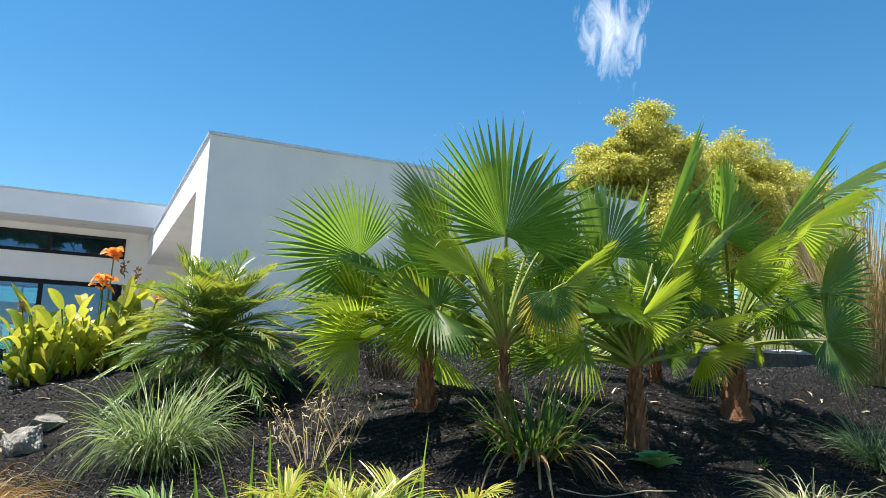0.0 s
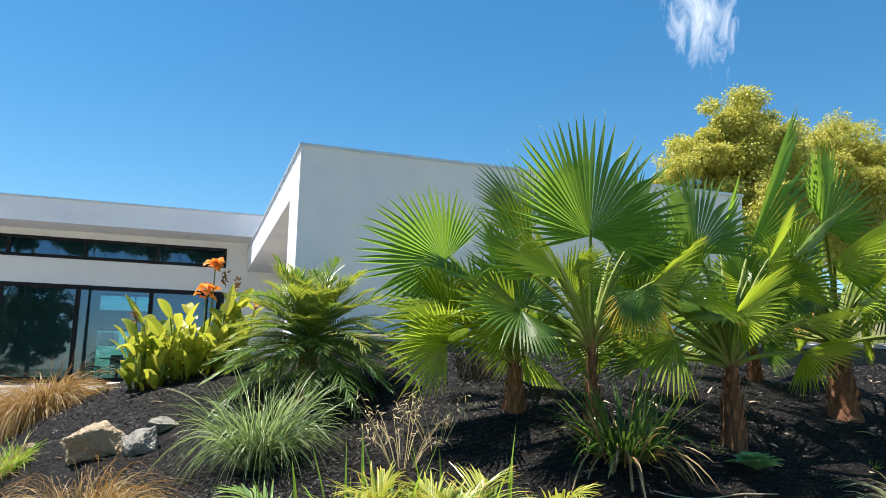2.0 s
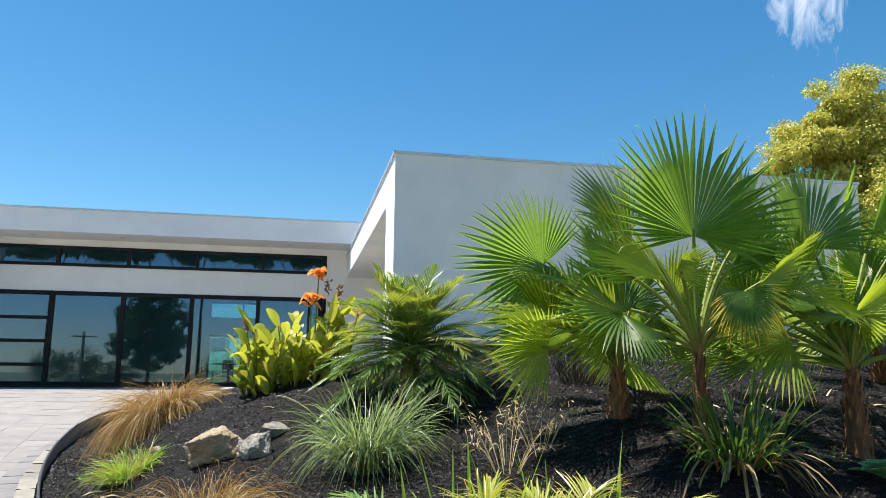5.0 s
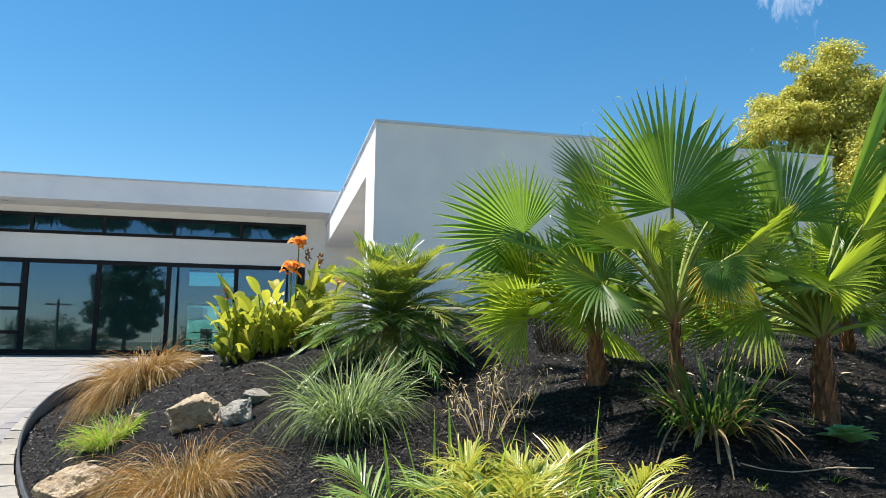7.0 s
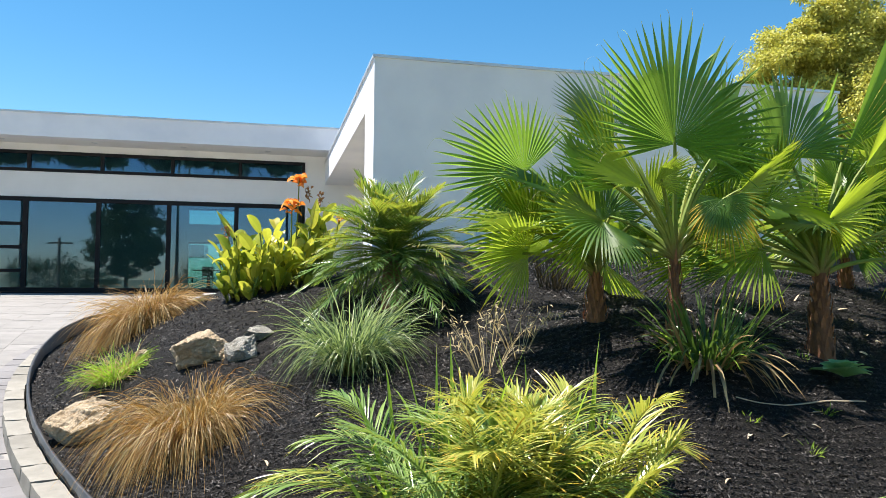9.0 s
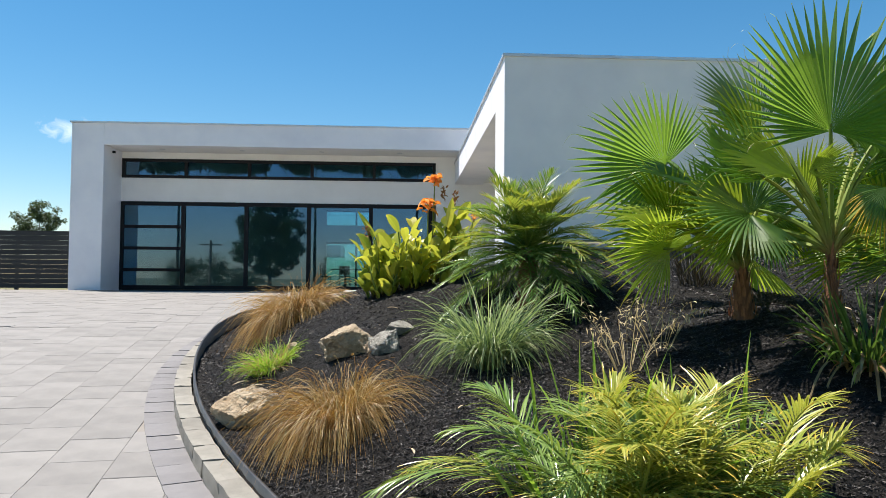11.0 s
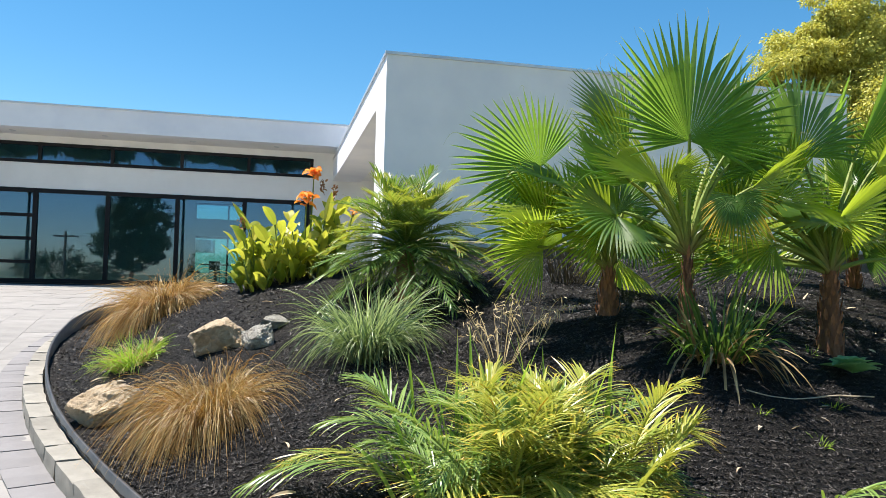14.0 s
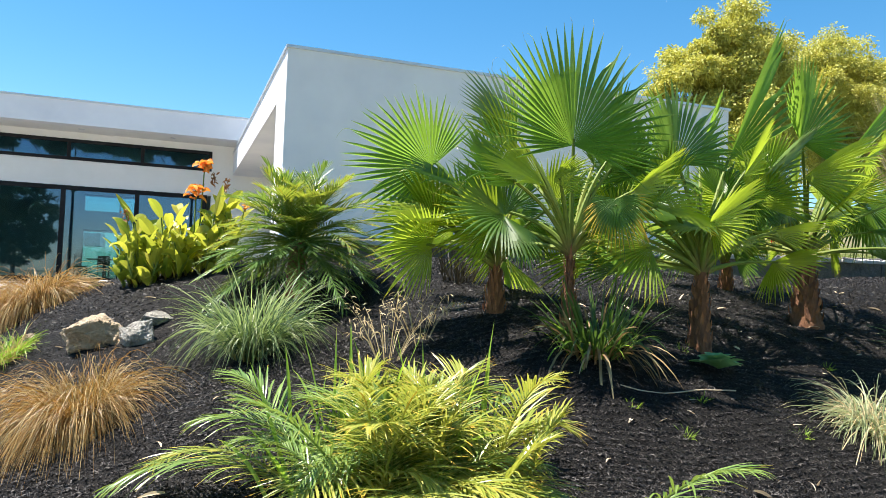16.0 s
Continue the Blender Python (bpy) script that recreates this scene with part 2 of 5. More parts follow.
SAND = surface("joint sand", (0.20, 0.18, 0.16), (0.26, 0.24, 0.21), 6.0, 0.95, 200, 0.4, 0.003, 0.1)
PLASTIC = surface("black plastic edging", (0.022, 0.022, 0.024), (0.07, 0.065, 0.06), 5.0, 0.45, 60, 0.2, 0.002, 0.1)
def mulch_nodes(nt, bsdf, out):
    """Shredded bark: two turned layers of long cells, each cell a shade and a tilt of its own, over large blotches."""
    co = nt.nodes.new("ShaderNodeTexCoord").outputs["Object"]
    warp = node(nt, "ShaderNodeTexNoise", Scale=9.0, Detail=3.0)
    nt.links.new(co, warp.inputs["Vector"])
    bent = nt.nodes.new("ShaderNodeMix")
    bent.data_type, bent.blend_type = "RGBA", "LINEAR_LIGHT"
    bent.inputs[0].default_value = 0.10
    nt.links.new(co, bent.inputs[6])
    nt.links.new(warp.outputs["Color"], bent.inputs[7])
    cells = []
    for angle, stretch in ((0.5, (30, 95, 60)), (-0.8, (34, 110, 60))):
        mp = nt.nodes.new("ShaderNodeMapping")
        mp.inputs["Rotation"].default_value, mp.inputs["Scale"].default_value = (0, 0, angle), stretch
        nt.links.new(bent.outputs[2], mp.inputs[0])
        vo = node(nt, "ShaderNodeTexVoronoi", Scale=1.0, Randomness=1.0)
        nt.links.new(mp.outputs[0], vo.inputs["Vector"])
        cells.append(vo)
    pick = noise_fac(nt, 26.0, 0.47, 0.53, 3.0)
    shade = nt.nodes.new("ShaderNodeSeparateColor")
    nt.links.new(mixed(nt, pick, cells[0].outputs["Color"], cells[1].outputs["Color"]), shade.inputs[0])
    power = nt.nodes.new("ShaderNodeMath")
    power.operation = "POWER"
    power.inputs[1].default_value = 2.2
    nt.links.new(shade.outputs[0], power.inputs[0])
    col = mixed(nt, power.outputs[0], (0.0028, 0.0026, 0.0024), (0.028, 0.025, 0.022))
    col = mixed(nt, mul(nt, noise_fac(nt, 5.0, 0.4, 0.7), 0.4), col, (0.010, 0.009, 0.008))
    nt.links.new(col, bsdf.inputs["Base Color"])
    bsdf.inputs["Roughness"].default_value, bsdf.inputs["Specular IOR Level"].default_value = 0.75, 0.15
    edge_ = mixed(nt, pick, cells[0].outputs["Distance"], cells[1].outputs["Distance"])
    tall = nt.nodes.new("ShaderNodeMath")
    tall.operation = "SUBTRACT"
    nt.links.new(shade.outputs[1], tall.inputs[0])
    nt.links.new(edge_, tall.inputs[1])
    bump(nt, bsdf, tall.outputs[0], 1.0, 0.012)


MULCH = mat("black bark mulch", mulch_nodes)
CONCRETE = surface("rough concrete block", (0.44, 0.40, 0.33), (0.20, 0.18, 0.15), 12.0, 0.95, 45, 1.0, 0.03, 0.3, random=0.1)
CAPROCK = surface("white mortar", (0.72, 0.70, 0.66), (0.55, 0.53, 0.5), 7.0, 0.95, 70, 0.8, 0.01, 0.1)
CAPBRICK = surface("dark grey brick", (0.13, 0.12, 0.12), (0.09, 0.085, 0.085), 5.0, 0.8, 80, 0.4, 0.004, 0.1, random=0.15)
SANDSTONE = surface("tan sandstone", (0.70, 0.57, 0.40), (0.46, 0.33, 0.20), 8.0, 0.92, 45, 0.9, 0.02, 0.2)
GREYROCK = surface("grey lichened rock", (0.60, 0.57, 0.50), (0.24, 0.22, 0.18), 14.0, 0.95, 50, 0.9, 0.02, 0.2)
FIBRE = surface("palm trunk fibre", (0.30, 0.13, 0.06), (0.12, 0.055, 0.028), 14.0, 0.9, 60, 0.9, 0.01, 0.25, stretch=(1, 1, 0.35))
BOOT = surface("dry leaf base", (0.34, 0.145, 0.06), (0.15, 0.065, 0.03), 16.0, 0.8, 70, 0.6, 0.004, 0.2, random=0.25)
BARK = surface("grey bark", (0.20, 0.17, 0.13), (0.12, 0.10, 0.08), 6.0, 0.95, 30, 0.8, 0.02, 0.2)
EARTH = surface("dry grassy ground", (0.12, 0.13, 0.05), (0.20, 0.17, 0.09), 0.3, 0.95, 10, 0.6, 0.02, 0.2)
FAN = leaf("fan frond green", (0.055, 0.145, 0.018), (0.17, 0.29, 0.045), (0.44, 0.36, 0.15), 0.95, 1.0, 0.32, 0.5, (0.38, 0.62, 0.06), shine=0.5)
FAN_YELLOW = leaf("fan frond yellow-green", (0.15, 0.25, 0.015), (0.36, 0.43, 0.035), (0.62, 0.38, 0.03), 0.86, 0.7, 0.36, 0.42, (0.54, 0.70, 0.06), shine=0.4)
# darker copy of FAN for fans in the crowns' shade
FAN_DARK = leaf("shaded fan frond deep green", (0.045, 0.11, 0.022), (0.13, 0.23, 0.045), (0.32, 0.26, 0.10), 0.95, 1.0, 0.32, 0.34, (0.38, 0.66, 0.07), shine=0.55)
FAN_PALE = leaf("fan frond grey-green", (0.12, 0.20, 0.085), (0.20, 0.29, 0.13), (0.34, 0.30, 0.20), 0.93, 1.0, 0.42, 0.35, (0.30, 0.48, 0.12))
FAN_TIPPED = leaf("fan frond with burnt tips", (0.08, 0.18, 0.04), (0.13, 0.25, 0.05), (0.70, 0.42, 0.04), 0.55, 0.55, 0.4, 0.38, (0.25, 0.42, 0.04))
STALK = leaf("frond stalk", (0.14, 0.21, 0.035), (0.24, 0.28, 0.06), (0.10, 0.16, 0.025), 0.9, 1.0, 0.6, 0.1, base=(0.20, 0.13, 0.05), shine=0.2)
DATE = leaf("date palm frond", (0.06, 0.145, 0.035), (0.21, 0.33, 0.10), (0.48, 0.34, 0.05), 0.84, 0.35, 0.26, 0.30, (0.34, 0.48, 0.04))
# sunlit copy of DATE: sun on the upper fronds put into the colour
DATE_LIT = leaf("sunlit date palm upper frond", (0.10, 0.19, 0.035), (0.28, 0.36, 0.08), (0.70, 0.48, 0.09), 0.76, 0.6, 0.32, 0.38, (0.54, 0.58, 0.04))
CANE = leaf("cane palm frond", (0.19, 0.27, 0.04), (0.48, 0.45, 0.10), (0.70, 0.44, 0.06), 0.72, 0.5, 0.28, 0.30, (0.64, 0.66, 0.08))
# darker copy of CANE: shade within the clump put into the green
CANE_DEEP = leaf("shaded cane palm lower frond", (0.10, 0.19, 0.045), (0.26, 0.36, 0.10), (0.45, 0.33, 0.06), 0.8, 0.35, 0.26, 0.26, (0.36, 0.48, 0.05))
FOUNTAIN = leaf("variegated grass", (0.13, 0.22, 0.05), (0.46, 0.52, 0.26), (0.5, 0.42, 0.22), 0.85, 0.4, 0.40, 0.4, (0.42, 0.55, 0.16), base=(0.16, 0.13, 0.05))
SEDGE = leaf("orange sedge", (0.07, 0.042, 0.012), (0.40, 0.23, 0.06), (0.62, 0.40, 0.15), 0.55, 0.6, 0.42, 0.36, (0.58, 0.28, 0.05), base=(0.09, 0.11, 0.018))
SEDGE_DRY = leaf("straw sedge", (0.38, 0.27, 0.11), (0.50, 0.38, 0.17), (0.5, 0.4, 0.2), 0.8, 0.6, 0.5, 0.3, (0.5, 0.35, 0.12))
TUFT = leaf("green tuft", (0.14, 0.30, 0.03), (0.32, 0.46, 0.06), (0.5, 0.42, 0.14), 0.85, 0.3, 0.4, 0.45, (0.48, 0.68, 0.06))
PALEGRASS = leaf("pale striped grass", (0.19, 0.26, 0.10), (0.50, 0.54, 0.32), (0.6, 0.5, 0.28), 0.8, 0.5, 0.42, 0.35, (0.55, 0.58, 0.28))
DARKGRASS = leaf("blue-green grass", (0.05, 0.10, 0.05), (0.10, 0.16, 0.075), (0.3, 0.26, 0.14), 0.85, 0.3, 0.45, 0.25, (0.15, 0.28, 0.10))
STRAW = leaf("dry straw", (0.56, 0.44, 0.24), (0.72, 0.60, 0.36), (0.66, 0.5, 0.28), 0.8, 0.6, 0.6, 0.35, (0.65, 0.48, 0.22))
STRAP = leaf("strap leaf", (0.028, 0.07, 0.018), (0.075, 0.135, 0.03), (0.34, 0.25, 0.08), 0.86, 0.4, 0.32, 0.3, (0.18, 0.32, 0.04))
DEAD = leaf("dead strap leaf", (0.20, 0.11, 0.045), (0.36, 0.25, 0.11), (0.42, 0.32, 0.16), 0.6, 0.5, 0.6, 0.2, (0.40, 0.26, 0.09))
CANNA = leaf("canna leaf", (0.13, 0.24, 0.022), (0.58, 0.52, 0.07), (0.60, 0.46, 0.06), 0.80, 0.5, 0.32, 0.42, (0.66, 0.70, 0.07))
PETAL = leaf("orange petal", (0.85, 0.24, 0.04), (0.95, 0.42, 0.07), (0.95, 0.45, 0.12), 0.7, 0.6, 0.6, 0.35, (1.0, 0.40, 0.06))
BUD = leaf("dry flower bud", (0.22, 0.09, 0.04), (0.34, 0.17, 0.06), (0.3, 0.15, 0.05), 0.7, 0.6, 0.6, 0.2, (0.4, 0.2, 0.05))
MULLEIN = leaf("woolly rosette leaf", (0.13, 0.32, 0.12), (0.24, 0.46, 0.20), (0.45, 0.58, 0.36), 0.84, 1.0, 0.6, 0.25, (0.3, 0.5, 0.18))
LITTER = leaf("fallen leaf", (0.50, 0.38, 0.24), (0.62, 0.54, 0.42), (0.5, 0.32, 0.2), 0.8, 0.5, 0.7, 0.2, (0.6, 0.45, 0.28))
CHIP = leaf("bark chip", (0.004, 0.0036, 0.0033), (0.070, 0.061, 0.054), (0.05, 0.04, 0.03), 0.9, 0.2, 0.5, 0.0, shine=0.35)
CROWN = leaf("tree foliage", (0.36, 0.37, 0.06), (0.64, 0.60, 0.15), (0.6, 0.55, 0.12), 0.8, 0.4, 0.6, 0.28, (0.80, 0.74, 0.12))
CROWN_GREY = leaf("grey-green sky-blocking foliage", (0.15, 0.18, 0.11), (0.27, 0.29, 0.19), (0.3, 0.3, 0.2), 0.8, 0.4, 0.6, 0.25, (0.3, 0.36, 0.2))
CROWN_DARK = leaf("dark tree foliage", (0.05, 0.075, 0.035), (0.09, 0.125, 0.055), (0.08, 0.1, 0.03), 0.8, 0.4, 0.6, 0.25, (0.12, 0.18, 0.05))
LAWN = leaf("lawn blades", (0.14, 0.20, 0.04), (0.26, 0.28, 0.08), (0.4, 0.35, 0.15), 0.8, 0.4, 0.5, 0.35, (0.4, 0.48, 0.1))
# near-black so that the colour carries the shade behind the palms
DARKSTEM = leaf("shade-darkened dry stem", (0.018, 0.015, 0.010), (0.06, 0.05, 0.03), (0.2, 0.15, 0.08), 0.85, 0.3, 0.6, 0.1)
RED = leaf("red petals", (0.65, 0.03, 0.03), (0.8, 0.08, 0.05), (0.8, 0.1, 0.08), 0.8, 0.4, 0.5, 0.3, (0.9, 0.08, 0.05))


def glass_nodes(nt, bsdf, out):
    gl = node(nt, "ShaderNodeBsdfGlossy", Roughness=0.004, Color=(0.52, 0.70, 1.0, 1))
    tr = node(nt, "ShaderNodeBsdfTransparent", Color=(0.52, 0.76, 0.80, 1))
    ms = nt.nodes.new("ShaderNodeMixShader")
    ms.inputs[0].default_value = 0.14
    nt.links.new(tr.outputs[0], ms.inputs[1])
    nt.links.new(gl.outputs[0], ms.inputs[2])
    nt.links.new(ms.outputs[0], out.inputs["Surface"])


GLASS = mat("coated window glass", glass_nodes)


def cloud_nodes(nt, bsdf, out):
    uvs = nt.nodes.new("ShaderNodeUVMap").outputs[0]
    mp = nt.nodes.new("ShaderNodeMapping")
    mp.inputs["Scale"].default_value = (1.3, 0.55, 1)
    nt.links.new(uvs, mp.inputs[0])
    nz = node(nt, "ShaderNodeTexNoise", Scale=6.0, Detail=8.0, Roughness=0.62, Distortion=0.8)
    nt.links.new(mp.outputs[0], nz.inputs["Vector"])
    gr = nt.nodes.new("ShaderNodeTexGradient")
    gr.gradient_type = "SPHERICAL"
    m2 = nt.nodes.new("ShaderNodeMapping")
    m2.inputs["Location"].default_value, m2.inputs["Scale"].default_value = (-1, -1, 0), (2, 2, 1)
    nt.links.new(uvs, m2.inputs[0])
    nt.links.new(m2.outputs[0], gr.inputs[0])
    ad = nt.nodes.new("ShaderNodeMath")
    ad.operation = "MULTIPLY_ADD"
    nt.links.new(gr.outputs["Fac"], ad.inputs[0])
    ad.inputs[1].default_value = 0.55
    nt.links.new(nz.outputs["Fac"], ad.inputs[2])
    r = nt.nodes.new("ShaderNodeMapRange")
    r.inputs["From Min"].default_value, r.inputs["From Max"].default_value = 0.70, 1.15
    r.inputs["To Max"].default_value = 0.5
    nt.links.new(ad.outputs[0], r.inputs["Value"])
    em = node(nt, "ShaderNodeEmission", Color=(0.93, 0.96, 1.0, 1), Strength=0.95)
    tr = nt.nodes.new("ShaderNodeBsdfTransparent")
    ms = nt.nodes.new("ShaderNodeMixShader")
    nt.links.new(r.outputs[0], ms.inputs[0])
    nt.links.new(tr.outputs[0], ms.inputs[1])
    nt.links.new(em.outputs[0], ms.inputs[2])
    nt.links.new(ms.outputs[0], out.inputs["Surface"])


CLOUD = mat("thin cloud", cloud_nodes)

# ---- ground, bank, driveway ----
def drive_h(y):
    return 0.0672 * y if y < 12 else 0.8064 + (min(y, 22.5) - 12) * 0.0331


def far_z(x, y):
    d = math.hypot(x, y)
    if y < 0:
        return -0.12 + max(-6.0, 0.03 * y) if d < 400 else -6.1
    return drive_h(y) - 0.12


g = Geo()
xs = sorted({*range(-60, 61, 4), -1500, -700, -300, -120, 120, 300, 700, 1500})
ys = sorted({*range(-60, 81, 3), -1500, -700, -300, -120, 140, 300, 700, 1500})
pts = [(x, y, far_z(x, y)) for y in ys for x in xs]
nx = len(xs)
g.add(pts, [(j * nx + i, j * nx + i + 1, (j + 1) * nx + i + 1, (j + 1) * nx + i) for j in range(len(ys) - 1) for i in range(nx - 1)])
solo("ground", g, EARTH, "dry grassy ground sheet reaching to the horizon", "ground", "structure")


def bank_left(y):
    """The bank's edge beside the kerb and round its far end."""
    if y < 10.7:
        return kerb_x(y) + 0.17
    return -2.48 + 4.6 * (1 - math.cos(math.asin(min(1.0, (y - 10.7) / 4.6))))


g = Geo()
nrow, ncol = 190, 210
rows = []
for j in range(nrow + 1):
    y = 1.6 + 11.4 * (j / nrow) ** 1.25
    left = bank_left(y) if y < 15.2 else 2.0
    right = 16.0
    for i in range(ncol + 1):
        u = (i / ncol) ** 1.15
        x = left + (right - left) * u
        z = float(bed(min(x, 11.0), min(y, 8.2)))
        if y > 8.2:
            z += 0.03 * (y - 8.2) * (1 if x < 1.5 else 0) - 0.11 * max(0, y - 10.2)
        edge = drive_h(y) + 0.10
        if x - left < 0.3:
            z = max(z, edge) if y < 9 else z
        if y > 9 or x < 0:
            k = min(1.0, (x - left) / 1.1)
            z = (edge + 0.02) * (1 - k) + max(z, edge) * k
        if y < 3.0:
            z = max(z, -0.2 - 0.1 * (3 - y) * x)
        p = Vector((x, y, 0))
        z += 0.030 * noise.noise(p * 1.7) + 0.016 * noise.noise(p * 7.0) + 0.010 * noise.noise(p * 22.0)
        rows.append((x, y, z))
g.add(rows, [(j * (ncol + 1) + i, j * (ncol + 1) + i + 1, (j + 1) * (ncol + 1) + i + 1, (j + 1) * (ncol + 1) + i)
             for j in range(nrow) for i in range(ncol)])
bank = solo("mulch_bed", g, MULCH, "sloping planted bank covered with black bark mulch", "mulch bed", "structure", smooth=True)
from_bank = np.array(rows).reshape(nrow + 1, ncol + 1, 3)


def ground_at(x, y):
    """Height of the mulch at a place."""
    j = min(nrow - 1, max(0, int(((max(y, 1.61) - 1.6) / 11.4) ** 0.8 * nrow)))
    row = from_bank[j]
    return float(np.interp(x, row[:, 0], row[:, 2]))


# bark chips, denser where the camera stands near
def chips(count, y0, y1, size):
    y = rng.uniform(y0, y1, count)
    x = np.array([rng.uniform(bank_left(v) + 0.05, min(9.5, 1.7 * v + 1.5)) for v in y])
    z = np.array([ground_at(a, b) for a, b in zip(x, y)])
    c = np.stack([x, y, z + rng.uniform(0.0, 0.016, count)], 1)
    ang = rng.uniform(0, math.pi, count)
    tilt = rng.normal(0, 0.5, count)
    ax = np.stack([np.cos(ang) * np.cos(tilt), np.sin(ang) * np.cos(tilt), np.sin(tilt)], 1)
    sd = unit(np.cross(ax, UP + rng.normal(0, 0.35, (count, 3))))
    nn = np.cross(sd, ax)
    ln = size * rng.uniform(0.5, 1.6, count)[:, None]
    wd = size * rng.uniform(0.18, 0.42, count)[:, None]
    th = size * rng.uniform(0.08, 0.2, count)[:, None]
    v = np.stack([c - ax * ln + sd * wd * 0.6, c - ax * ln * 0.9 - sd * wd, c + ax * ln - sd * wd * 0.5, c + ax * ln * 0.85 + sd * wd, c + nn * th * 2 - ax * ln * 0.4, c + nn * th * 2 + ax * ln * 0.5], 1)
    i = np.arange(count)[:, None] * 6
    quads = np.concatenate([i + np.array((1, 2, 5, 4)), i + np.array((3, 0, 4, 5))], 0).tolist()
    tris = np.concatenate([i + np.array((0, 1, 4)), i + np.array((2, 3, 5))], 0).tolist()
    ch = np.repeat(rng.random(count) ** 2.6, 6)
    return v.reshape(-1, 3), quads + tris, np.stack([np.full(count * 6, 0.3), ch], 1)


g = Geo()
g.add(*chips(150000, 2.2, 5.2, 0.0125))
g.add(*chips(48000, 4.8, 8.6, 0.015))
g.add(*chips(9000, 8.0, 11.0, 0.02))
solo("bark_chips", g, CHIP, "loose black bark chips scattered over the bank", "bark chips", "stuff")

# driveway base with kerb and edging
g = Geo()
dy = [i * 0.75 - 12 for i in range(47)]
nd = len(dy)
vv = []
for y in dy:
    right = kerb_x(max(min(y, 10.7), -2)) + 0.05 if y <= 10.7 else -2.60 + 4.6 * (1 - math.cos(math.asin(min(1.0, (y - 10.7) / 4.6))))
    for x in (-16.0, right if y < 15.2 else 2.4):
        vv.append((x, y, drive_h(y) - 0.013))
g.add(vv, [(2 * j, 2 * j + 1, 2 * j + 3, 2 * j + 2) for j in range(nd - 1)])
drive = solo("driveway", g, SAND, "paved driveway of pale staggered concrete slabs", "driveway", "structure")


def kerb_path(offset, y0=0.6, step=0.05):
    """Points along the kerb's line, shifted to the side, at even steps: straight run, then the bend round the bank."""
    pts, y = [], y0
    while y < 10.7:
        t = unit((-(10.7 - y) / 12.3, 1.0))
        n = np.array((t[1], -t[0]))
        pts.append((kerb_x(y) + n[0] * offset, y + n[1] * offset))
        y += 0.02
    a = 0.0
    while a < 1.45:
        r = 4.6 - offset
        pts.append((-2.65 + 4.6 - r * math.cos(a), 10.7 + r * math.sin(a)))
        a += 0.006
    p = np.array(pts)
    s = np.r_[0, np.cumsum(np.linalg.norm(np.diff(p, axis=0), axis=1))]
    at = np.arange(0, s[-1], step)
    return np.stack([np.interp(at, s, p[:, 0]), np.interp(at, s, p[:, 1])], 1)


edge = kerb_path(0.17, 0.6, 0.1)
g = Geo()
n = len(edge)
v = []
for (x, y), (x2, y2) in zip(edge, np.roll(edge, -1, axis=0)):
    tx, ty = unit((x2 - x, y2 - y)) if (x2, y2) != tuple(edge[0]) else (0, 1)
    far = min(1.0, max(0.0, (y - 6.0) / 4.0))
    top = drive_h(y) + 0.165 + 0.13 * far + 0.006 * noise.noise(Vector((x * 2, y * 2, 0)))
    for off, z in ((0.0, drive_h(y) - 0.05), (-0.006, top), (0.006, top + 0.006), (0.018, top), (0.016, drive_h(y) - 0.05)):
        v.append((x + ty * off, y - tx * off, z))
g.add(v, [(i * 5 + k, i * 5 + k + 1, (i + 1) * 5 + k + 1, (i + 1) * 5 + k) for i in range(n - 2) for k in range(4)])
solo("garden_edging", g, PLASTIC, "black plastic garden edging strip along the kerb", "edging", "structure", smooth=True)

# ---- the house ----
FLOOR, HEAD, SOFF, ROOF = 1.155, 3.99, 5.57, 6.225
WY, FY = 24.0, 22.5
house = thing("house", (-4.0, 24.0, FLOOR), "white flat-roofed modern stucco house with black-framed glazing", "house")
g = Geo()
g.box((-10.05, FY, FLOOR - 0.4), (-9.08, WY + 7.5, ROOF))
bevelled(part("wall", g, STUCCO, house), 0.02)
g = Geo()
g.box((-9.08, FY, SOFF), (2.4, FY + 0.35, ROOF))
part("fascia", g, STUCCO, house)
g = Geo()
g.box((-10.09, FY - 0.04, ROOF), (2.4, WY + 7.6, ROOF + 0.05))
part("roof", g, TRIM, house, "pale metal-edged flat roof")
g = Geo()
g.box((-9.08, FY + 0.35, SOFF + 0.02), (2.4, WY, SOFF + 0.25))
soffit = part("soffit", g, SOFFIT, house)
for i in range(4):
    g = Geo()
    a = np.linspace(0, 2 * math.pi, 20, endpoint=False)
    cx, cy = -7.6 + 2.5 * i, 23.3
    ring = [(cx + r * math.cos(q), cy + r * math.sin(q), z) for r, z in ((0.09, SOFF + 0.02), (0.085, SOFF + 0.008), (0.06, SOFF + 0.008), (0.05, SOFF + 0.03)) for q in a]
    g.add(ring, [(k * 20 + j, k * 20 + (j + 1) % 20, (k + 1) * 20 + (j + 1) % 20, (k + 1) * 20 + j) for k in range(3) for j in range(20)] + [tuple(60 + j for j in range(20))])
    part("downlight", g, TRIM, soffit, smooth=True)
g = Geo()
for a, b in (((-9.08, WY - 0.06, HEAD), (4.31, WY + 0.2, 4.755)), ((-9.08, WY - 0.06, 5.38), (4.31, WY + 0.2, SOFF + 0.02)),
             ((1.08, WY - 0.06, 4.755), (4.31, WY + 0.2, 5.38)), ((1.10, WY - 0.06, FLOOR - 0.3), (4.31, WY + 0.2, HEAD))):
    g.box(a, b)
part("wall", g, SOFFIT, house)
g = Geo()
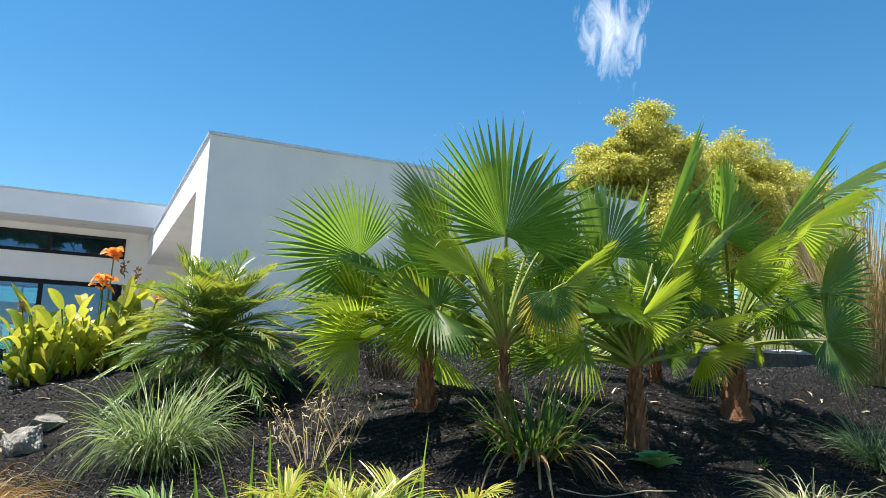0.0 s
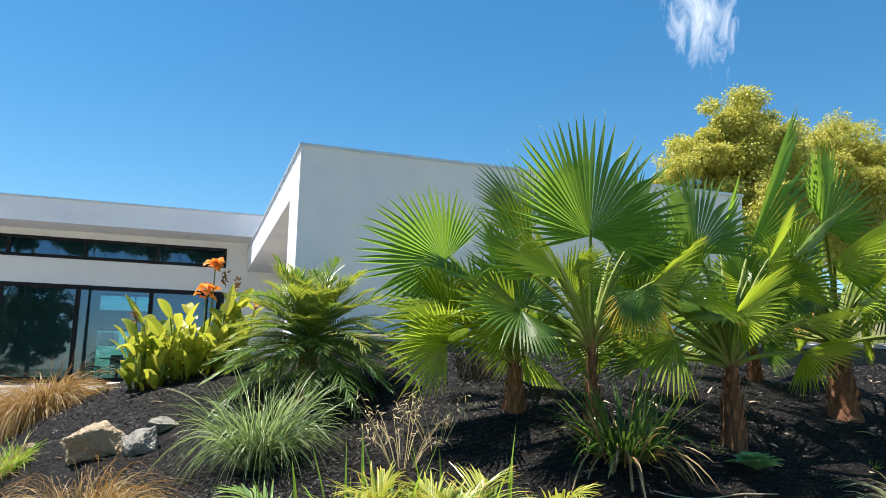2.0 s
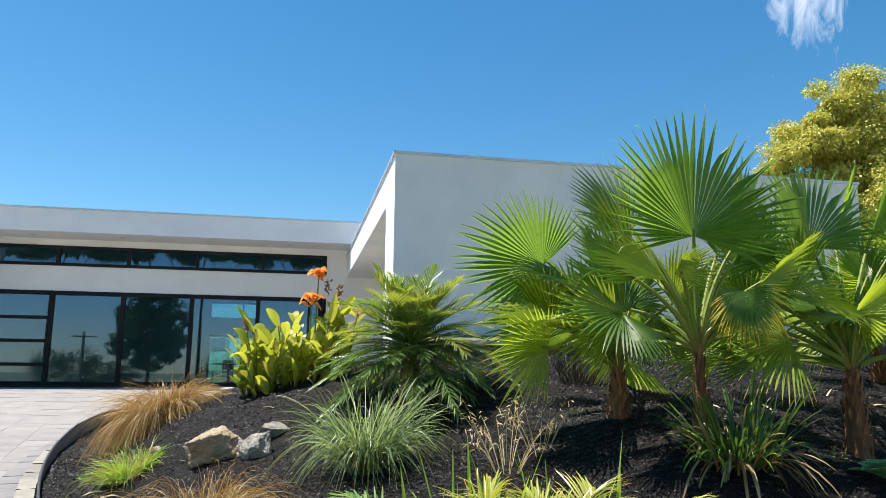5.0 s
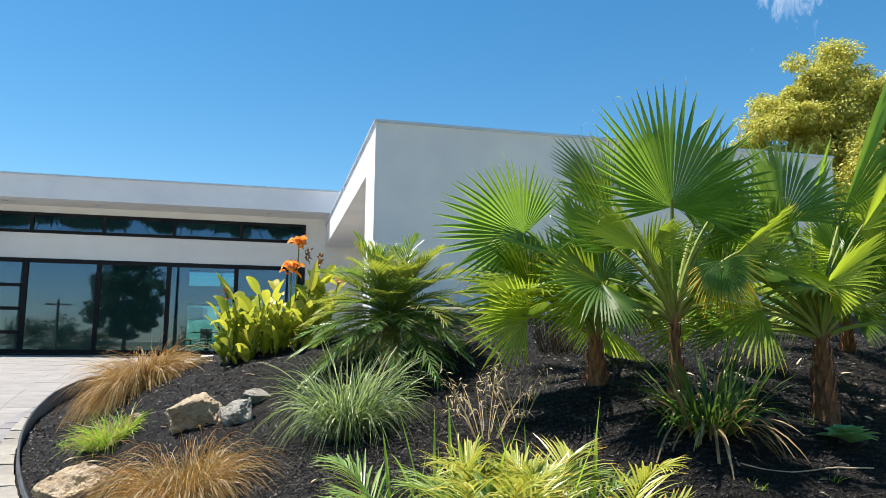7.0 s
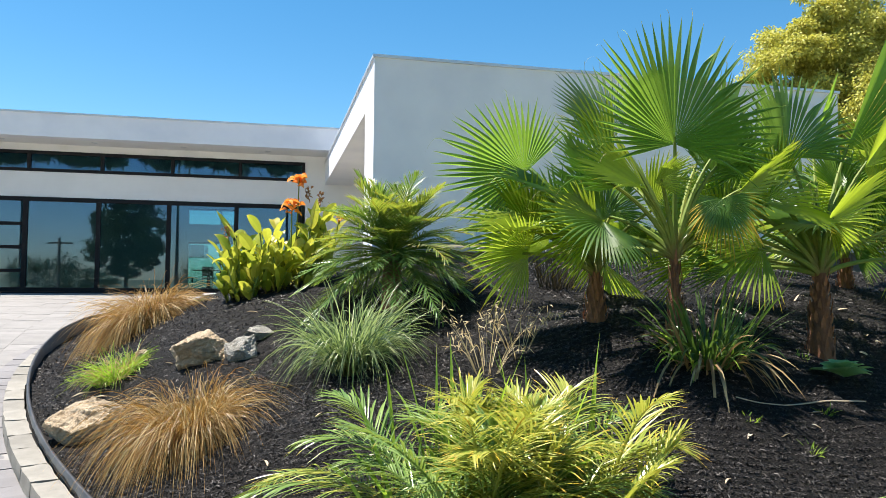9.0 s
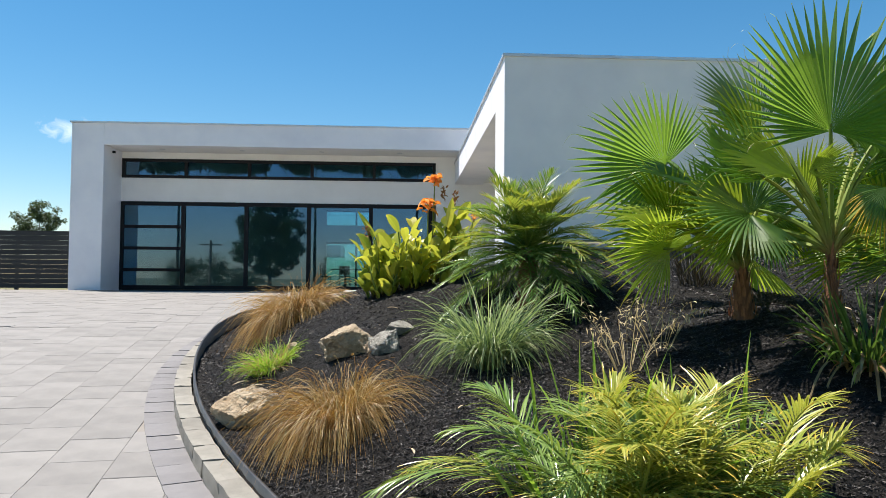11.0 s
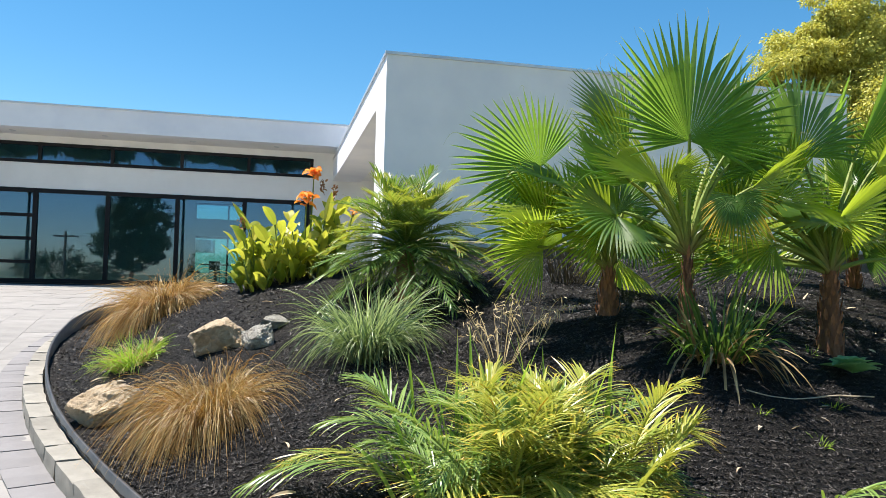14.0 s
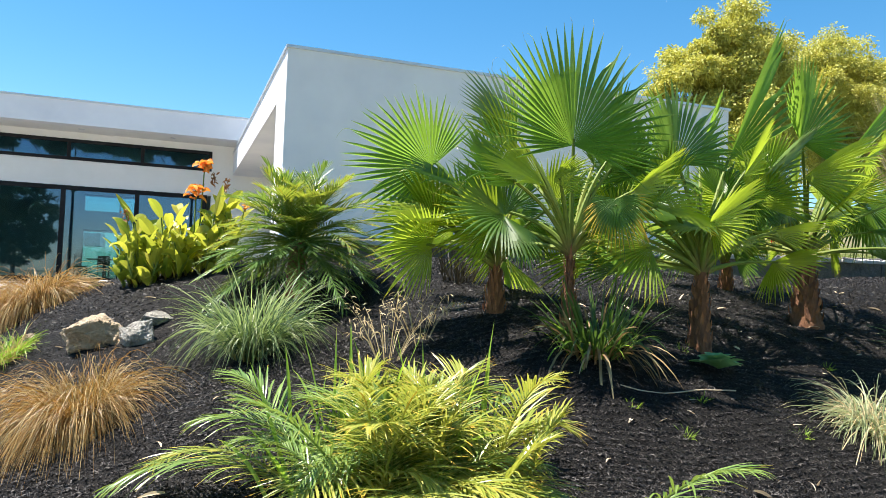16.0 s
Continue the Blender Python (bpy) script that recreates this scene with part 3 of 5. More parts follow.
g.box((-9.08, WY - 0.06, FLOOR - 0.35), (1.10, WY + 0.2, FLOOR - 0.01))
part("window_sill", g, BLACK, house)
g = Geo()
g.box((-9.03, FY + 0.5, 5.40), (-8.95, FY + 0.58, 5.47), 0.01)
part("camera_housing", g, BLACK, house, "small dark eave camera")


def window(xs, z0, z1, bar, bars=()):
    """A row of panes in a black frame, with cross bars in the first bay."""
    win = part("window", Geo().box((xs[0], WY - 0.09, z1 - bar), (xs[-1], WY + 0.03, z1)), BLACK, house, "black-framed fixed glazing")
    part("frame", Geo().box((xs[0], WY - 0.09, z0), (xs[-1], WY + 0.03, z0 + bar)), BLACK, win)
    for i, x in enumerate(xs):
        off = bar / 2 if 0 < i < len(xs) - 1 else bar
        a, b = (x, x + off) if i == 0 else ((x - off, x) if i == len(xs) - 1 else (x - off, x + off))
        part("mullion", Geo().box((a, WY - 0.087, z0 + bar), (b, WY + 0.027, z1 - bar)), BLACK, win)
    for z in bars:
        part("cross_bar", Geo().box((xs[0] + bar, WY - 0.075, z - 0.05), (xs[1] - bar / 2, WY + 0.02, z + 0.05)), BLACK, win)
    for a, b in zip(xs, xs[1:]):
        pane = part("pane", Geo().box((a + 0.01, WY - 0.02, z0 + 0.01), (b - 0.01, WY - 0.012, z1 - 0.01)), GLASS, win)
        pane.visible_shadow = False


window([-9.12 + 2.02 * i for i in range(6)], FLOOR, HEAD, 0.125, (1.78, 2.48, 3.18))
window([-9.07 + 2.03 * i for i in range(6)], 4.755, 5.38, 0.095)

# rooms behind the glazing
room = Geo()
room.box((-9.08, 31.0, FLOOR - 0.2), (-3.22, 31.2, SOFF))
room.box((-1.35, 31.0, FLOOR - 0.2), (7.0, 31.2, SOFF))
room.box((-3.22, 31.0, 3.02), (-1.35, 31.2, 3.78))
room.box((-3.22, 31.0, 4.38), (-1.35, 31.2, SOFF))
room.box((7.0, 24.2, FLOOR - 0.2), (7.2, 31.2, SOFF))
solo("wall_back", room, PAINT, "plain painted back wall of the living room", "wall", "structure")
solo("floor", Geo().box((-9.08, WY + 0.2, FLOOR - 0.2), (7.0, 31.0, FLOOR)), OAK, "brown timber floor of the living room", "floor", "structure")
solo("ceiling", Geo().box((-9.08, WY + 0.2, SOFF), (7.2, 31.2, SOFF + 0.2)), WHITEPAINT, "plain painted ceiling of the living room", "ceiling", "structure")
for z0, z1, nm in ((FLOOR, 3.02, "window_1"), (3.78, 4.38, "window_2")):
    w = solo(nm, Geo().box((-3.22, 30.95, z1 - 0.05), (-1.35, 31.0, z1 + 0.03)), BLACK, "black-framed rear window looking out to sky", "window", "structure")
    part("frame", Geo().box((-2.0, 30.955, z0), (-1.93, 30.995, z1 - 0.05)), BLACK, w)
    pane = part("pane", Geo().box((-3.21, 31.06, z0), (-1.36, 31.068, z1)), GLASS, w)
    pane.visible_shadow = False
solo("terrace_canopy", Geo().box((-4.6, 31.3, 2.45), (-2.65, 33.5, 2.95)), STUCCO, "white canopy over the rear terrace", "canopy", "structure")

table = thing("dining_table", (-2.2, 28.4, FLOOR), "dark round dining table standing in the living room", "table")
a = np.linspace(0, 2 * math.pi, 28, endpoint=False)
ring = [(-2.2 + r * math.cos(q), 28.4 + r * math.sin(q), z) for r, z in ((0.55, FLOOR + 0.71), (0.6, FLOOR + 0.725), (0.6, FLOOR + 0.745), (0.58, FLOOR + 0.75)) for q in a]
g = Geo()
g.add(ring, [(k * 28 + j, k * 28 + (j + 1) % 28, (k + 1) * 28 + (j + 1) % 28, (k + 1) * 28 + j) for k in range(3) for j in range(28)] + [tuple(84 + j for j in range(28)), tuple(27 - j for j in range(28))])
part("tabletop", g, BLACK, table)
part("pedestal", Geo().tube([(-2.2, 28.4, FLOOR), (-2.2, 28.4, FLOOR + 0.04), (-2.2, 28.4, FLOOR + 0.12), (-2.2, 28.4, FLOOR + 0.71)], (0.3, 0.28, 0.06, 0.05), 16), BLACK, table, smooth=True)


def dining_chair(x, y, turn):
    chair = thing("dining_chair", (0, 0, 0), "dark dining chair beside the round table", "chair", "chairs round the table")
    part("seat", Geo().box((-0.22, -0.22, 0.42), (0.22, 0.22, 0.47), 0.015), BLACK, chair)
    part("backrest", Geo().box((-0.21, 0.19, 0.52), (0.21, 0.225, 0.88), 0.01), BLACK, chair)
    for sx in (-0.19, 0.19):
        for sy in (-0.19, 0.205):
            part("leg", Geo().tube([(sx, sy, 0), (sx, sy, 0.43 if sy < 0 else 0.86)], (0.014, 0.018), 6), BLACK, chair)
    chair.matrix_basis = pose(x, y, FLOOR, 0, 0, turn)
    return chair


first = dining_chair(-2.95, 28.3, 95)
for x, y, turn in ((-1.45, 28.5, -85), (-2.3, 29.2, 5)):
    copy_thing(first, pose(x, y, FLOOR, 0, 0, turn))

# the projecting wing with its open portal
BX, BY, BTOP = 1.72, 12.13, 5.375
wing = thing("projecting_wing", (6.0, 12.2, 1.6), "windowless white stucco wing with an open side portal", "house wing")
g = Geo()
g.box((BX, BY, 0.9), (10.9, BY + 1.2, BTOP))
part("wall", g, STUCCO, wing, "blank stucco end wall in shade")
g = Geo()
g.box((BX, BY + 1.2, 4.69), (BX + 0.9, WY + 0.3, BTOP))
part("beam", g, STUCCO, wing)
g = Geo()
g.box((BX + 0.9, BY + 1.2, 4.75), (10.9, WY + 0.3, BTOP))
part("ceiling_slab", g, SOFFIT, wing)
g = Geo()
g.box((BX + 2.6, BY + 1.2, 0.9), (10.9, WY + 0.2, 4.75))
part("inner_wall", g, SOFFIT, wing)
g = Geo()
g.box((BX - 0.03, BY - 0.03, BTOP), (10.93, WY + 0.3, BTOP + 0.05))
part("coping", g, TRIM, wing, "pale metal roof coping")

# side fence
fence = thing("fence", (-13.0, 22.9, 1.15), "black horizontal-slatted timber fence beside the house", "fence")
for i in range(12):
    part("slat", Geo().box((-16.0, 22.85, 1.19 + 0.146 * i), (-10.07, 22.88, 1.332 + 0.146 * i)), DARKWOOD, fence)
for x in (-15.5, -13.6, -11.8, -10.15):
    part("post", Geo().box((x, 22.88, 1.1), (x + 0.09, 22.97, 2.94)), DARKWOOD, fence)

# ---- retaining wall behind the palms ----
wall = thing("retaining_wall", (6.0, 8.6, 1.7), "low rough concrete block retaining wall with a dark brick rim", "retaining wall")


def rough_box(a, b, seed, amount):
    bm = bmesh.new()
    bmesh.ops.create_cube(bm, size=1.0)
    bmesh.ops.subdivide_edges(bm, edges=bm.edges[:], cuts=2, use_grid_fill=True)
    g = Geo()
    lo, hi = np.array(a), np.array(b)
    v = []
    for q in bm.verts:
        p = lo + (np.array(q.co) + 0.5) * (hi - lo)
        k = Vector(p * 9.0) + Vector((seed, 0, 0))
        v.append(p + amount * np.array(noise.noise_vector(k)))
    bm.verts.index_update()
    g.add(v, [[w.index for w in f.verts] for f in bm.faces])
    bm.free()
    return g


for i in range(26):
    x = 1.6 + 0.405 * i
    y = 8.05 - 0.02 * (x - 4)
    top = 1.985 + 0.016 * (x - 4)
    part("block", rough_box((x, y, 1.45), (x + 0.395, y + 0.2, top), i * 3.1, 0.012), CONCRETE, wall)
    part("mortar_cap", rough_box((x, y - 0.03, top), (x + 0.402, y + 0.2, top + 0.05), i * 5.7, 0.022), CAPROCK, wall)
for i in range(90):
    x = 1.6 + 0.117 * i
    y = 8.25 - 0.02 * (x - 4)
    top = 2.055 + 0.018 * (x - 4)
    part("brick", Geo().box((x, y, 1.85), (x + 0.105, y + 0.22, top + 0.012 * math.sin(i * 1.7)), 0.008), CAPBRICK, wall)

# lawn beyond the rim
g = Geo()
lv = [(x, y, 2.02 + 0.02 * (x - 4) + 0.07 * (y - 8.4) + 0.04 * noise.noise(Vector((x, y, 3)))) for y in np.linspace(8.42, 12.1, 14) for x in np.linspace(2.0, 30.0, 40)]
g.add(lv, [(j * 40 + i, j * 40 + i + 1, (j + 1) * 40 + i + 1, (j + 1) * 40 + i) for j in range(13) for i in range(39)])
lv2 = [(x, y, 2.28 + 0.02 * (x - 4) + 0.17 * (y - 12.1)) for y in np.linspace(12.1, 40, 10) for x in np.linspace(10.9, 60.0, 20)]
g.add(lv2, [(j * 20 + i, j * 20 + i + 1, (j + 1) * 20 + i + 1, (j + 1) * 20 + i) for j in range(9) for i in range(19)])
solo("lawn", g, EARTH, "sloping lawn above the retaining wall", "lawn", "structure", smooth=True)
g = Geo()
n = 9000
x = rng.uniform(4.0, 20.0, n)
y = rng.uniform(8.5, 13.5, n)
b = np.stack([x, y, 2.0 + 0.02 * (x - 4) + 0.07 * np.minimum(y - 8.4, 3.7)], 1)
ribbons(g, b, np.stack([rng.normal(0, 0.35, n), rng.normal(0, 0.35, n), np.ones(n)], 1), rng.uniform(0.08, 0.2, n), 0.3, 0.012, 2)
solo("lawn_grass", g, LAWN, "short yellow-green lawn grass", "grass", "stuff")

# ---- fan palms ----
# d: shade put into a deeper green; l: sun from above as yellow-green
FROND_MATS = {"g": FAN, "y": FAN_YELLOW, "d": FAN_DARK, "p": FAN_PALE, "l": FAN_YELLOW, "t": FAN_TIPPED}


def fan_palm(x, y, label, height, radius, lean=(0, 0)):
    """A young fan palm's trunk: a fibrous tapered stem with ragged old leaf bases. Returns the thing; its crown is stored with it."""
    z = ground_at(x, y)
    palm = thing("fan_palm", (x, y, z), label, "palm tree", "fan palms")
    n, sides = 12, 18
    g = Geo()
    v = []
    for i in range(n + 1):
        s = i / n
        r = radius * (1.25 - 0.75 * s + 0.25 * math.exp(-s * 7))
        for k in range(sides):
            a = 2 * math.pi * k / sides
            q = r * (1 + 0.16 * noise.noise(Vector((math.cos(a) * 2 + x * 9, math.sin(a) * 2, s * 7))))
            v.append((x + lean[0] * s + q * math.cos(a), y + lean[1] * s + q * math.sin(a), z - 0.05 + (height + 0.05) * s))
    g.add(v, [(i * sides + k, i * sides + (k + 1) % sides, (i + 1) * sides + (k + 1) % sides, (i + 1) * sides + k) for i in range(n) for k in range(sides)])
    trunk = part("trunk", g, FIBRE, palm, "red-brown fibrous trunk", smooth=True)
    for i in range(54):
        s = 0.03 + 0.95 * i / 54
        a = i * 2.4 + x
        r = radius * (1.2 - 0.72 * s)
        c = np.array((x + lean[0] * s + r * math.cos(a), y + lean[1] * s + r * math.sin(a), z + height * s))
        out = np.array((math.cos(a) * 0.22, math.sin(a) * 0.22, 1.0))
        g = Geo()
        ribbons(g, [c - UP * 0.05], [out], 0.07 + 0.06 * rng.random(), -0.02, radius * 0.46, 3, "leaf", 0.4, 0.3, [(math.cos(a), math.sin(a), 0.2)])
        part("leaf_base", g, BOOT, trunk)
    ORIGIN[palm, "crown"] = np.array((x + lean[0], y + lean[1], z + height - 0.03))
    return palm


OPEN_SIDE = {"g": (-0.10, -1.0, -0.34), "p": (-0.1, -1.0, -0.3), "y": (-0.1, -1.0, -0.1), "d": (-0.1, -1.0, 0.40), "l": (-0.1, -1.0, 0.5), "t": (-0.1, -1.0, -0.2)}


def frond(palm, hub, tip, roll, spread, look_of):
    """One fan: pleated segments joined over the inner part, free and pointed outside, the halves folded a little along the midrib.
    It opens to the garden's lower side, rolled about its midrib."""
    hub, tip = np.array(hub, float), np.array(tip, float)
    axis = tip - hub
    size = float(np.linalg.norm(axis))
    axis = axis / size
    open_to = np.array(OPEN_SIDE[look_of])
    front = unit(open_to - axis * (open_to @ axis))
    side = np.cross(front, axis)
    c, s = math.cos(radians(roll)), math.sin(radians(roll))
    side, front = side * c + front * s, front * c - side * s
    count = max(14, int(spread / 5.2))
    half = radians(spread) / 2
    ang = np.linspace(-half, half, count + 1)
    mid = (ang[:-1] + ang[1:]) / 2
    join = 0.56
    rad = np.array((0.02, 0.18, 0.34, 0.46, join, 0.70, 0.85, 1.0))
    wide = np.array((1.0, 1.0, 1.0, 1.0, 0.98, 0.74, 0.42, 0.02))
    droop = {"g": 0.04, "t": 0.35, "p": 0.10}.get(look_of, 0.14)
    short = 0.44 * min(1.0, spread / 200)
    g = Geo()
    for i in range(count):
        frac = abs(mid[i]) / half
        reach = size * (1.03 - short * frac**1.5) * rng.uniform(0.95, 1.04)
        bend = droop * rng.uniform(0.5, 1.5) + (0.30 if rng.random() < 0.06 else 0)
        sway = rng.normal(0, 0.05)
        chance = rng.random()
        verts, uv = [], []
        hw = (ang[i + 1] - ang[i]) / 2
        for r, w in zip(rad, wide):
            lateral = math.tan(hw) * reach * min(r, join) * w
            m = mid[i] + sway * max(0, r - join)
            ray_ = math.cos(m) * axis + math.sin(m) * side
            perp = -math.sin(m) * axis + math.cos(m) * side
            fold = front * size * r * 0.20 * min(1.0, abs(math.sin(m)) + 0.3 * frac)
            low = -UP * bend * reach * max(0.0, r - 0.4) ** 2 * 1.7
            p = hub + ray_ * reach * r + fold + low
            pleat = front * lateral * 1.0
            verts += [p - perp * lateral, p + pleat, p + pleat, p + perp * lateral]
            # paints pleat shading: first half towards the darker green, second towards the lighter
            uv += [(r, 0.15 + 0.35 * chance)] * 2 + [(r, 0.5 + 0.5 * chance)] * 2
        faces = [(k * 4 + j, k * 4 + j + 1, k * 4 + j + 5, k * 4 + j + 4) for k in range(len(rad) - 1) for j in (0, 2)]
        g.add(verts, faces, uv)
        if rng.random() < 0.5 and look_of in "gdp":
            t0 = np.array(verts[-2])
            ribbons(g, [t0 - axis * 0.01], [t0 - hub + rng.normal(0, 0.25, 3)], rng.uniform(0.04, 0.12), rng.uniform(0, 1.4), 0.0035, 4)
            g.uv[-1][:, 0] = 1.0
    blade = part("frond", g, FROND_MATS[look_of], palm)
    crown = ORIGIN[palm, "crown"]
    d = hub - crown
    ctrl = crown + np.array((d[0] * 0.28, d[1] * 0.28, d[2] * 0.55 + 0.06))
    s = np.linspace(0, 1, 12)[:, None]
    line = (1 - s) ** 2 * crown + 2 * s * (1 - s) * ctrl + s**2 * (hub + axis * 0.05)
    g = Geo().tube(line, np.linspace(0.024, 0.010, 12), 6, rng.random())
    base, way = [], []
    for k in range(1, 10):
        t = line[k + 1] - line[k]
        sd = unit(np.cross(t, front))
        for q in (-1, 1):
            base.append(line[k] + sd * q * 0.012)
            way.append(sd * q + unit(t) * 0.5)
    ribbons(g, base, way, 0.022, 0, 0.009, 1)
    part("stalk", g, STALK, blade)
    return blade


palm_1 = fan_palm(2.47, 5.12, "young fan palm with a short red-brown trunk and drooping fans", 0.36, 0.062)
palm_2 = fan_palm(2.83, 4.62, "tallest young fan palm with a large upright fan", 0.62, 0.045)
palm_3 = fan_palm(4.06, 4.68, "young fan palm with shaggy trunk and bright lower fan", 0.62, 0.075)
palm_4 = fan_palm(5.86, 5.34, "stout young fan palm with a broad shaggy trunk", 0.68, 0.118)
palm_5 = fan_palm(5.70, 6.25, "small pale fan palm behind the others", 0.30, 0.06)
frond(palm_2, (2.76, 4.50, 2.58), (2.83, 4.55, 3.47), 0, 226, "g")
frond(palm_2, (2.52, 4.45, 2.26), (1.96, 4.50, 2.52), 52, 100, "y")
frond(palm_2, (2.54, 4.38, 2.29), (2.80, 4.30, 2.45), 55, 110, "l")
frond(palm_2, (3.27, 4.55, 2.27), (3.74, 4.55, 2.62), 48, 120, "y")
frond(palm_2, (3.06, 4.40, 2.21), (3.08, 4.28, 1.86), 22, 175, "t")
frond(palm_2, (3.22, 4.75, 2.55), (3.64, 4.90, 3.16), 35, 120, "d")
frond(palm_2, (2.53, 4.95, 2.69), (2.29, 5.15, 3.26), 25, 130, "p")
frond(palm_2, (3.24, 4.95, 2.51), (3.19, 5.10, 2.85), 30, 150, "d")
frond(palm_1, (1.97, 5.30, 2.46), (1.30, 5.30, 2.67), 4, 225, "g")
frond(palm_1, (2.33, 4.70, 2.06), (1.78, 4.55, 2.17), 12, 285, "d")
frond(palm_1, (2.02, 5.00, 2.00), (1.41, 4.85, 2.02), 45, 130, "l")
frond(palm_1, (2.48, 5.30, 2.40), (2.29, 5.30, 2.87), 35, 150, "d")
frond(palm_1, (2.34, 5.20, 2.17), (1.84, 5.20, 2.19), 52, 110, "y")
frond(palm_1, (2.83, 5.40, 2.01), (3.09, 5.45, 1.78), 35, 180, "d")
frond(palm_1, (2.60, 5.15, 2.16), (2.93, 5.20, 2.41), 40, 150, "d")
frond(palm_1, (2.56, 5.35, 2.29), (2.17, 5.40, 2.60), 48, 120, "g")
frond(palm_3, (3.96, 4.90, 2.61), (4.06, 5.00, 3.40), 15, 170, "d")
frond(palm_3, (4.59, 5.00, 2.71), (5.33, 5.15, 3.88), 22, 62, "g")
frond(palm_3, (3.98, 4.50, 2.09), (4.41, 4.40, 2.44), 38, 200, "y")
frond(palm_3, (4.10, 4.70, 2.08), (3.43, 4.60, 2.04), 48, 180, "d")
frond(palm_3, (4.22, 4.90, 2.38), (3.91, 5.10, 2.57), 45, 170, "d")
frond(palm_3, (4.85, 4.90, 2.54), (5.45, 4.95, 2.95), 30, 170, "p")
frond(palm_3, (4.73, 4.95, 2.42), (5.03, 4.90, 2.14), 45, 160, "d")
frond(palm_3, (4.43, 5.20, 2.75), (4.80, 5.35, 3.33), 30, 140, "g")
frond(palm_4, (5.25, 4.85, 2.91), (5.58, 4.95, 3.66), 8, 190, "g")
frond(palm_4, (6.39, 5.30, 3.03), (7.65, 5.40, 4.29), 25, 48, "g")
frond(palm_4, (6.32, 4.95, 3.12), (7.35, 4.90, 3.43), 38, 95, "y")
frond(palm_4, (5.51, 4.80, 2.28), (5.94, 4.70, 2.69), 46, 170, "y")
frond(palm_4, (6.35, 4.70, 2.04), (6.92, 4.55, 1.85), 15, 260, "d")
frond(palm_4, (6.84, 5.10, 2.53), (7.72, 5.10, 2.78), 35, 190, "d")
frond(palm_4, (6.14, 4.95, 2.86), (6.49, 4.95, 3.21), 48, 180, "y")
frond(palm_4, (7.81, 5.70, 3.83), (9.10, 5.80, 4.14), 30, 100, "p")
frond(palm_4, (5.13, 4.70, 2.58), (5.88, 4.60, 2.77), 56, 90, "l")
frond(palm_4, (5.46, 5.20, 2.33), (4.95, 5.20, 2.14), 42, 180, "d")
frond(palm_4, (6.67, 5.40, 2.55), (7.02, 5.40, 2.03), 42, 190, "d")
frond(palm_5, (5.70, 6.20, 2.00), (5.28, 6.20, 2.27), 40, 200, "d")
frond(palm_5, (5.74, 6.20, 2.00), (6.24, 6.20, 2.33), 40, 200, "d")


def filler(palm, count, seed, reach, low, high):
    """Fans that fill a crown towards the uphill side and beside it, outer ones lower."""
    r = np.random.default_rng(seed)
    crown = ORIGIN[palm, "crown"]
    for i in range(count):
        a = i * 2.39996 + seed
        if math.sin(a) < -0.3:
            continue
        e = radians(low + (high - low) * (i + 0.5) / count)
        out = np.array((math.cos(a) * math.cos(e), math.sin(a) * math.cos(e), math.sin(e)))
        d = reach * r.uniform(0.65, 1.0)
        hub = crown + out * d + UP * 0.05
        size = r.uniform(0.44, 0.64)
        tip = hub + unit(out + UP * r.uniform(-0.9, 0.3)) * size
        frond(palm, hub, tip, r.uniform(15, 55) * r.choice((-1, 1)), r.choice((60, 110, 150, 180)), str(r.choice(list("ddgyyl"))))


filler(palm_1, 15, 1, 0.66, 4, 62)
filler(palm_2, 18, 2, 0.80, 2, 64)
filler(palm_3, 40, 3, 0.92, 0, 66)
filler(palm_4, 46, 4, 1.00, 0, 62)
filler(palm_5, 16, 5, 0.60, 8, 65)

# ---- pinnate palms ----
def pinnate(parent, base, way, length, droop, material, leaflet=0.3, pairs=26, width=0.022, vee=0.35, bare=0.16, soft=0.25, wide=62, mess=0.09):
    """A feather frond: an arching rib with two rows of narrow leaflets."""
    line = arch(base, way, length, droop, 14)
    t = unit(np.gradient(line, axis=0))
    s = np.linspace(bare, 0.985, pairs)
    at = np.stack([np.interp(s, np.linspace(0, 1, 14), line[:, k]) for k in range(3)], 1)
    tt = unit(np.stack([np.interp(s, np.linspace(0, 1, 14), t[:, k]) for k in range(3)], 1))
    sd = unit(np.cross(tt, UP))
    top = np.cross(sd, tt)
    u = (s - bare) / (1 - bare)
    ln = leaflet * (0.45 + 0.75 * np.sin(math.pi * np.clip(u, 0, 1) ** 0.75)) * (1 - 0.35 * u)
    spread = np.radians(wide - 0.55 * wide * u)[:, None]
    g = Geo().tube(line, np.linspace(0.010, 0.002, 14), 5, 0.4)
    for q in (-1, 1):
        w = tt * np.cos(spread) + sd * q * np.sin(spread) + top * vee + rng.normal(0, mess, (pairs, 3))
        ribbons(g, at, w, ln * rng.uniform(0.85, 1.12, pairs), soft * rng.uniform(0.5, 1.6, pairs), width, 4, "leaf", 0.35, 0.15)
    return part("frond", g, material, parent)


def splay(n, low, high, turn=0.0):
    """Ways of fronds round a crown: outer ones low, inner ones steep."""
    out = []
    for i in range(n):
        a = turn + i * 2.39996
        e = radians(low + (high - low) * ((i + 0.5) / n))
        out.append((math.cos(a) * math.cos(e), math.sin(a) * math.cos(e), math.sin(e)))
    return out


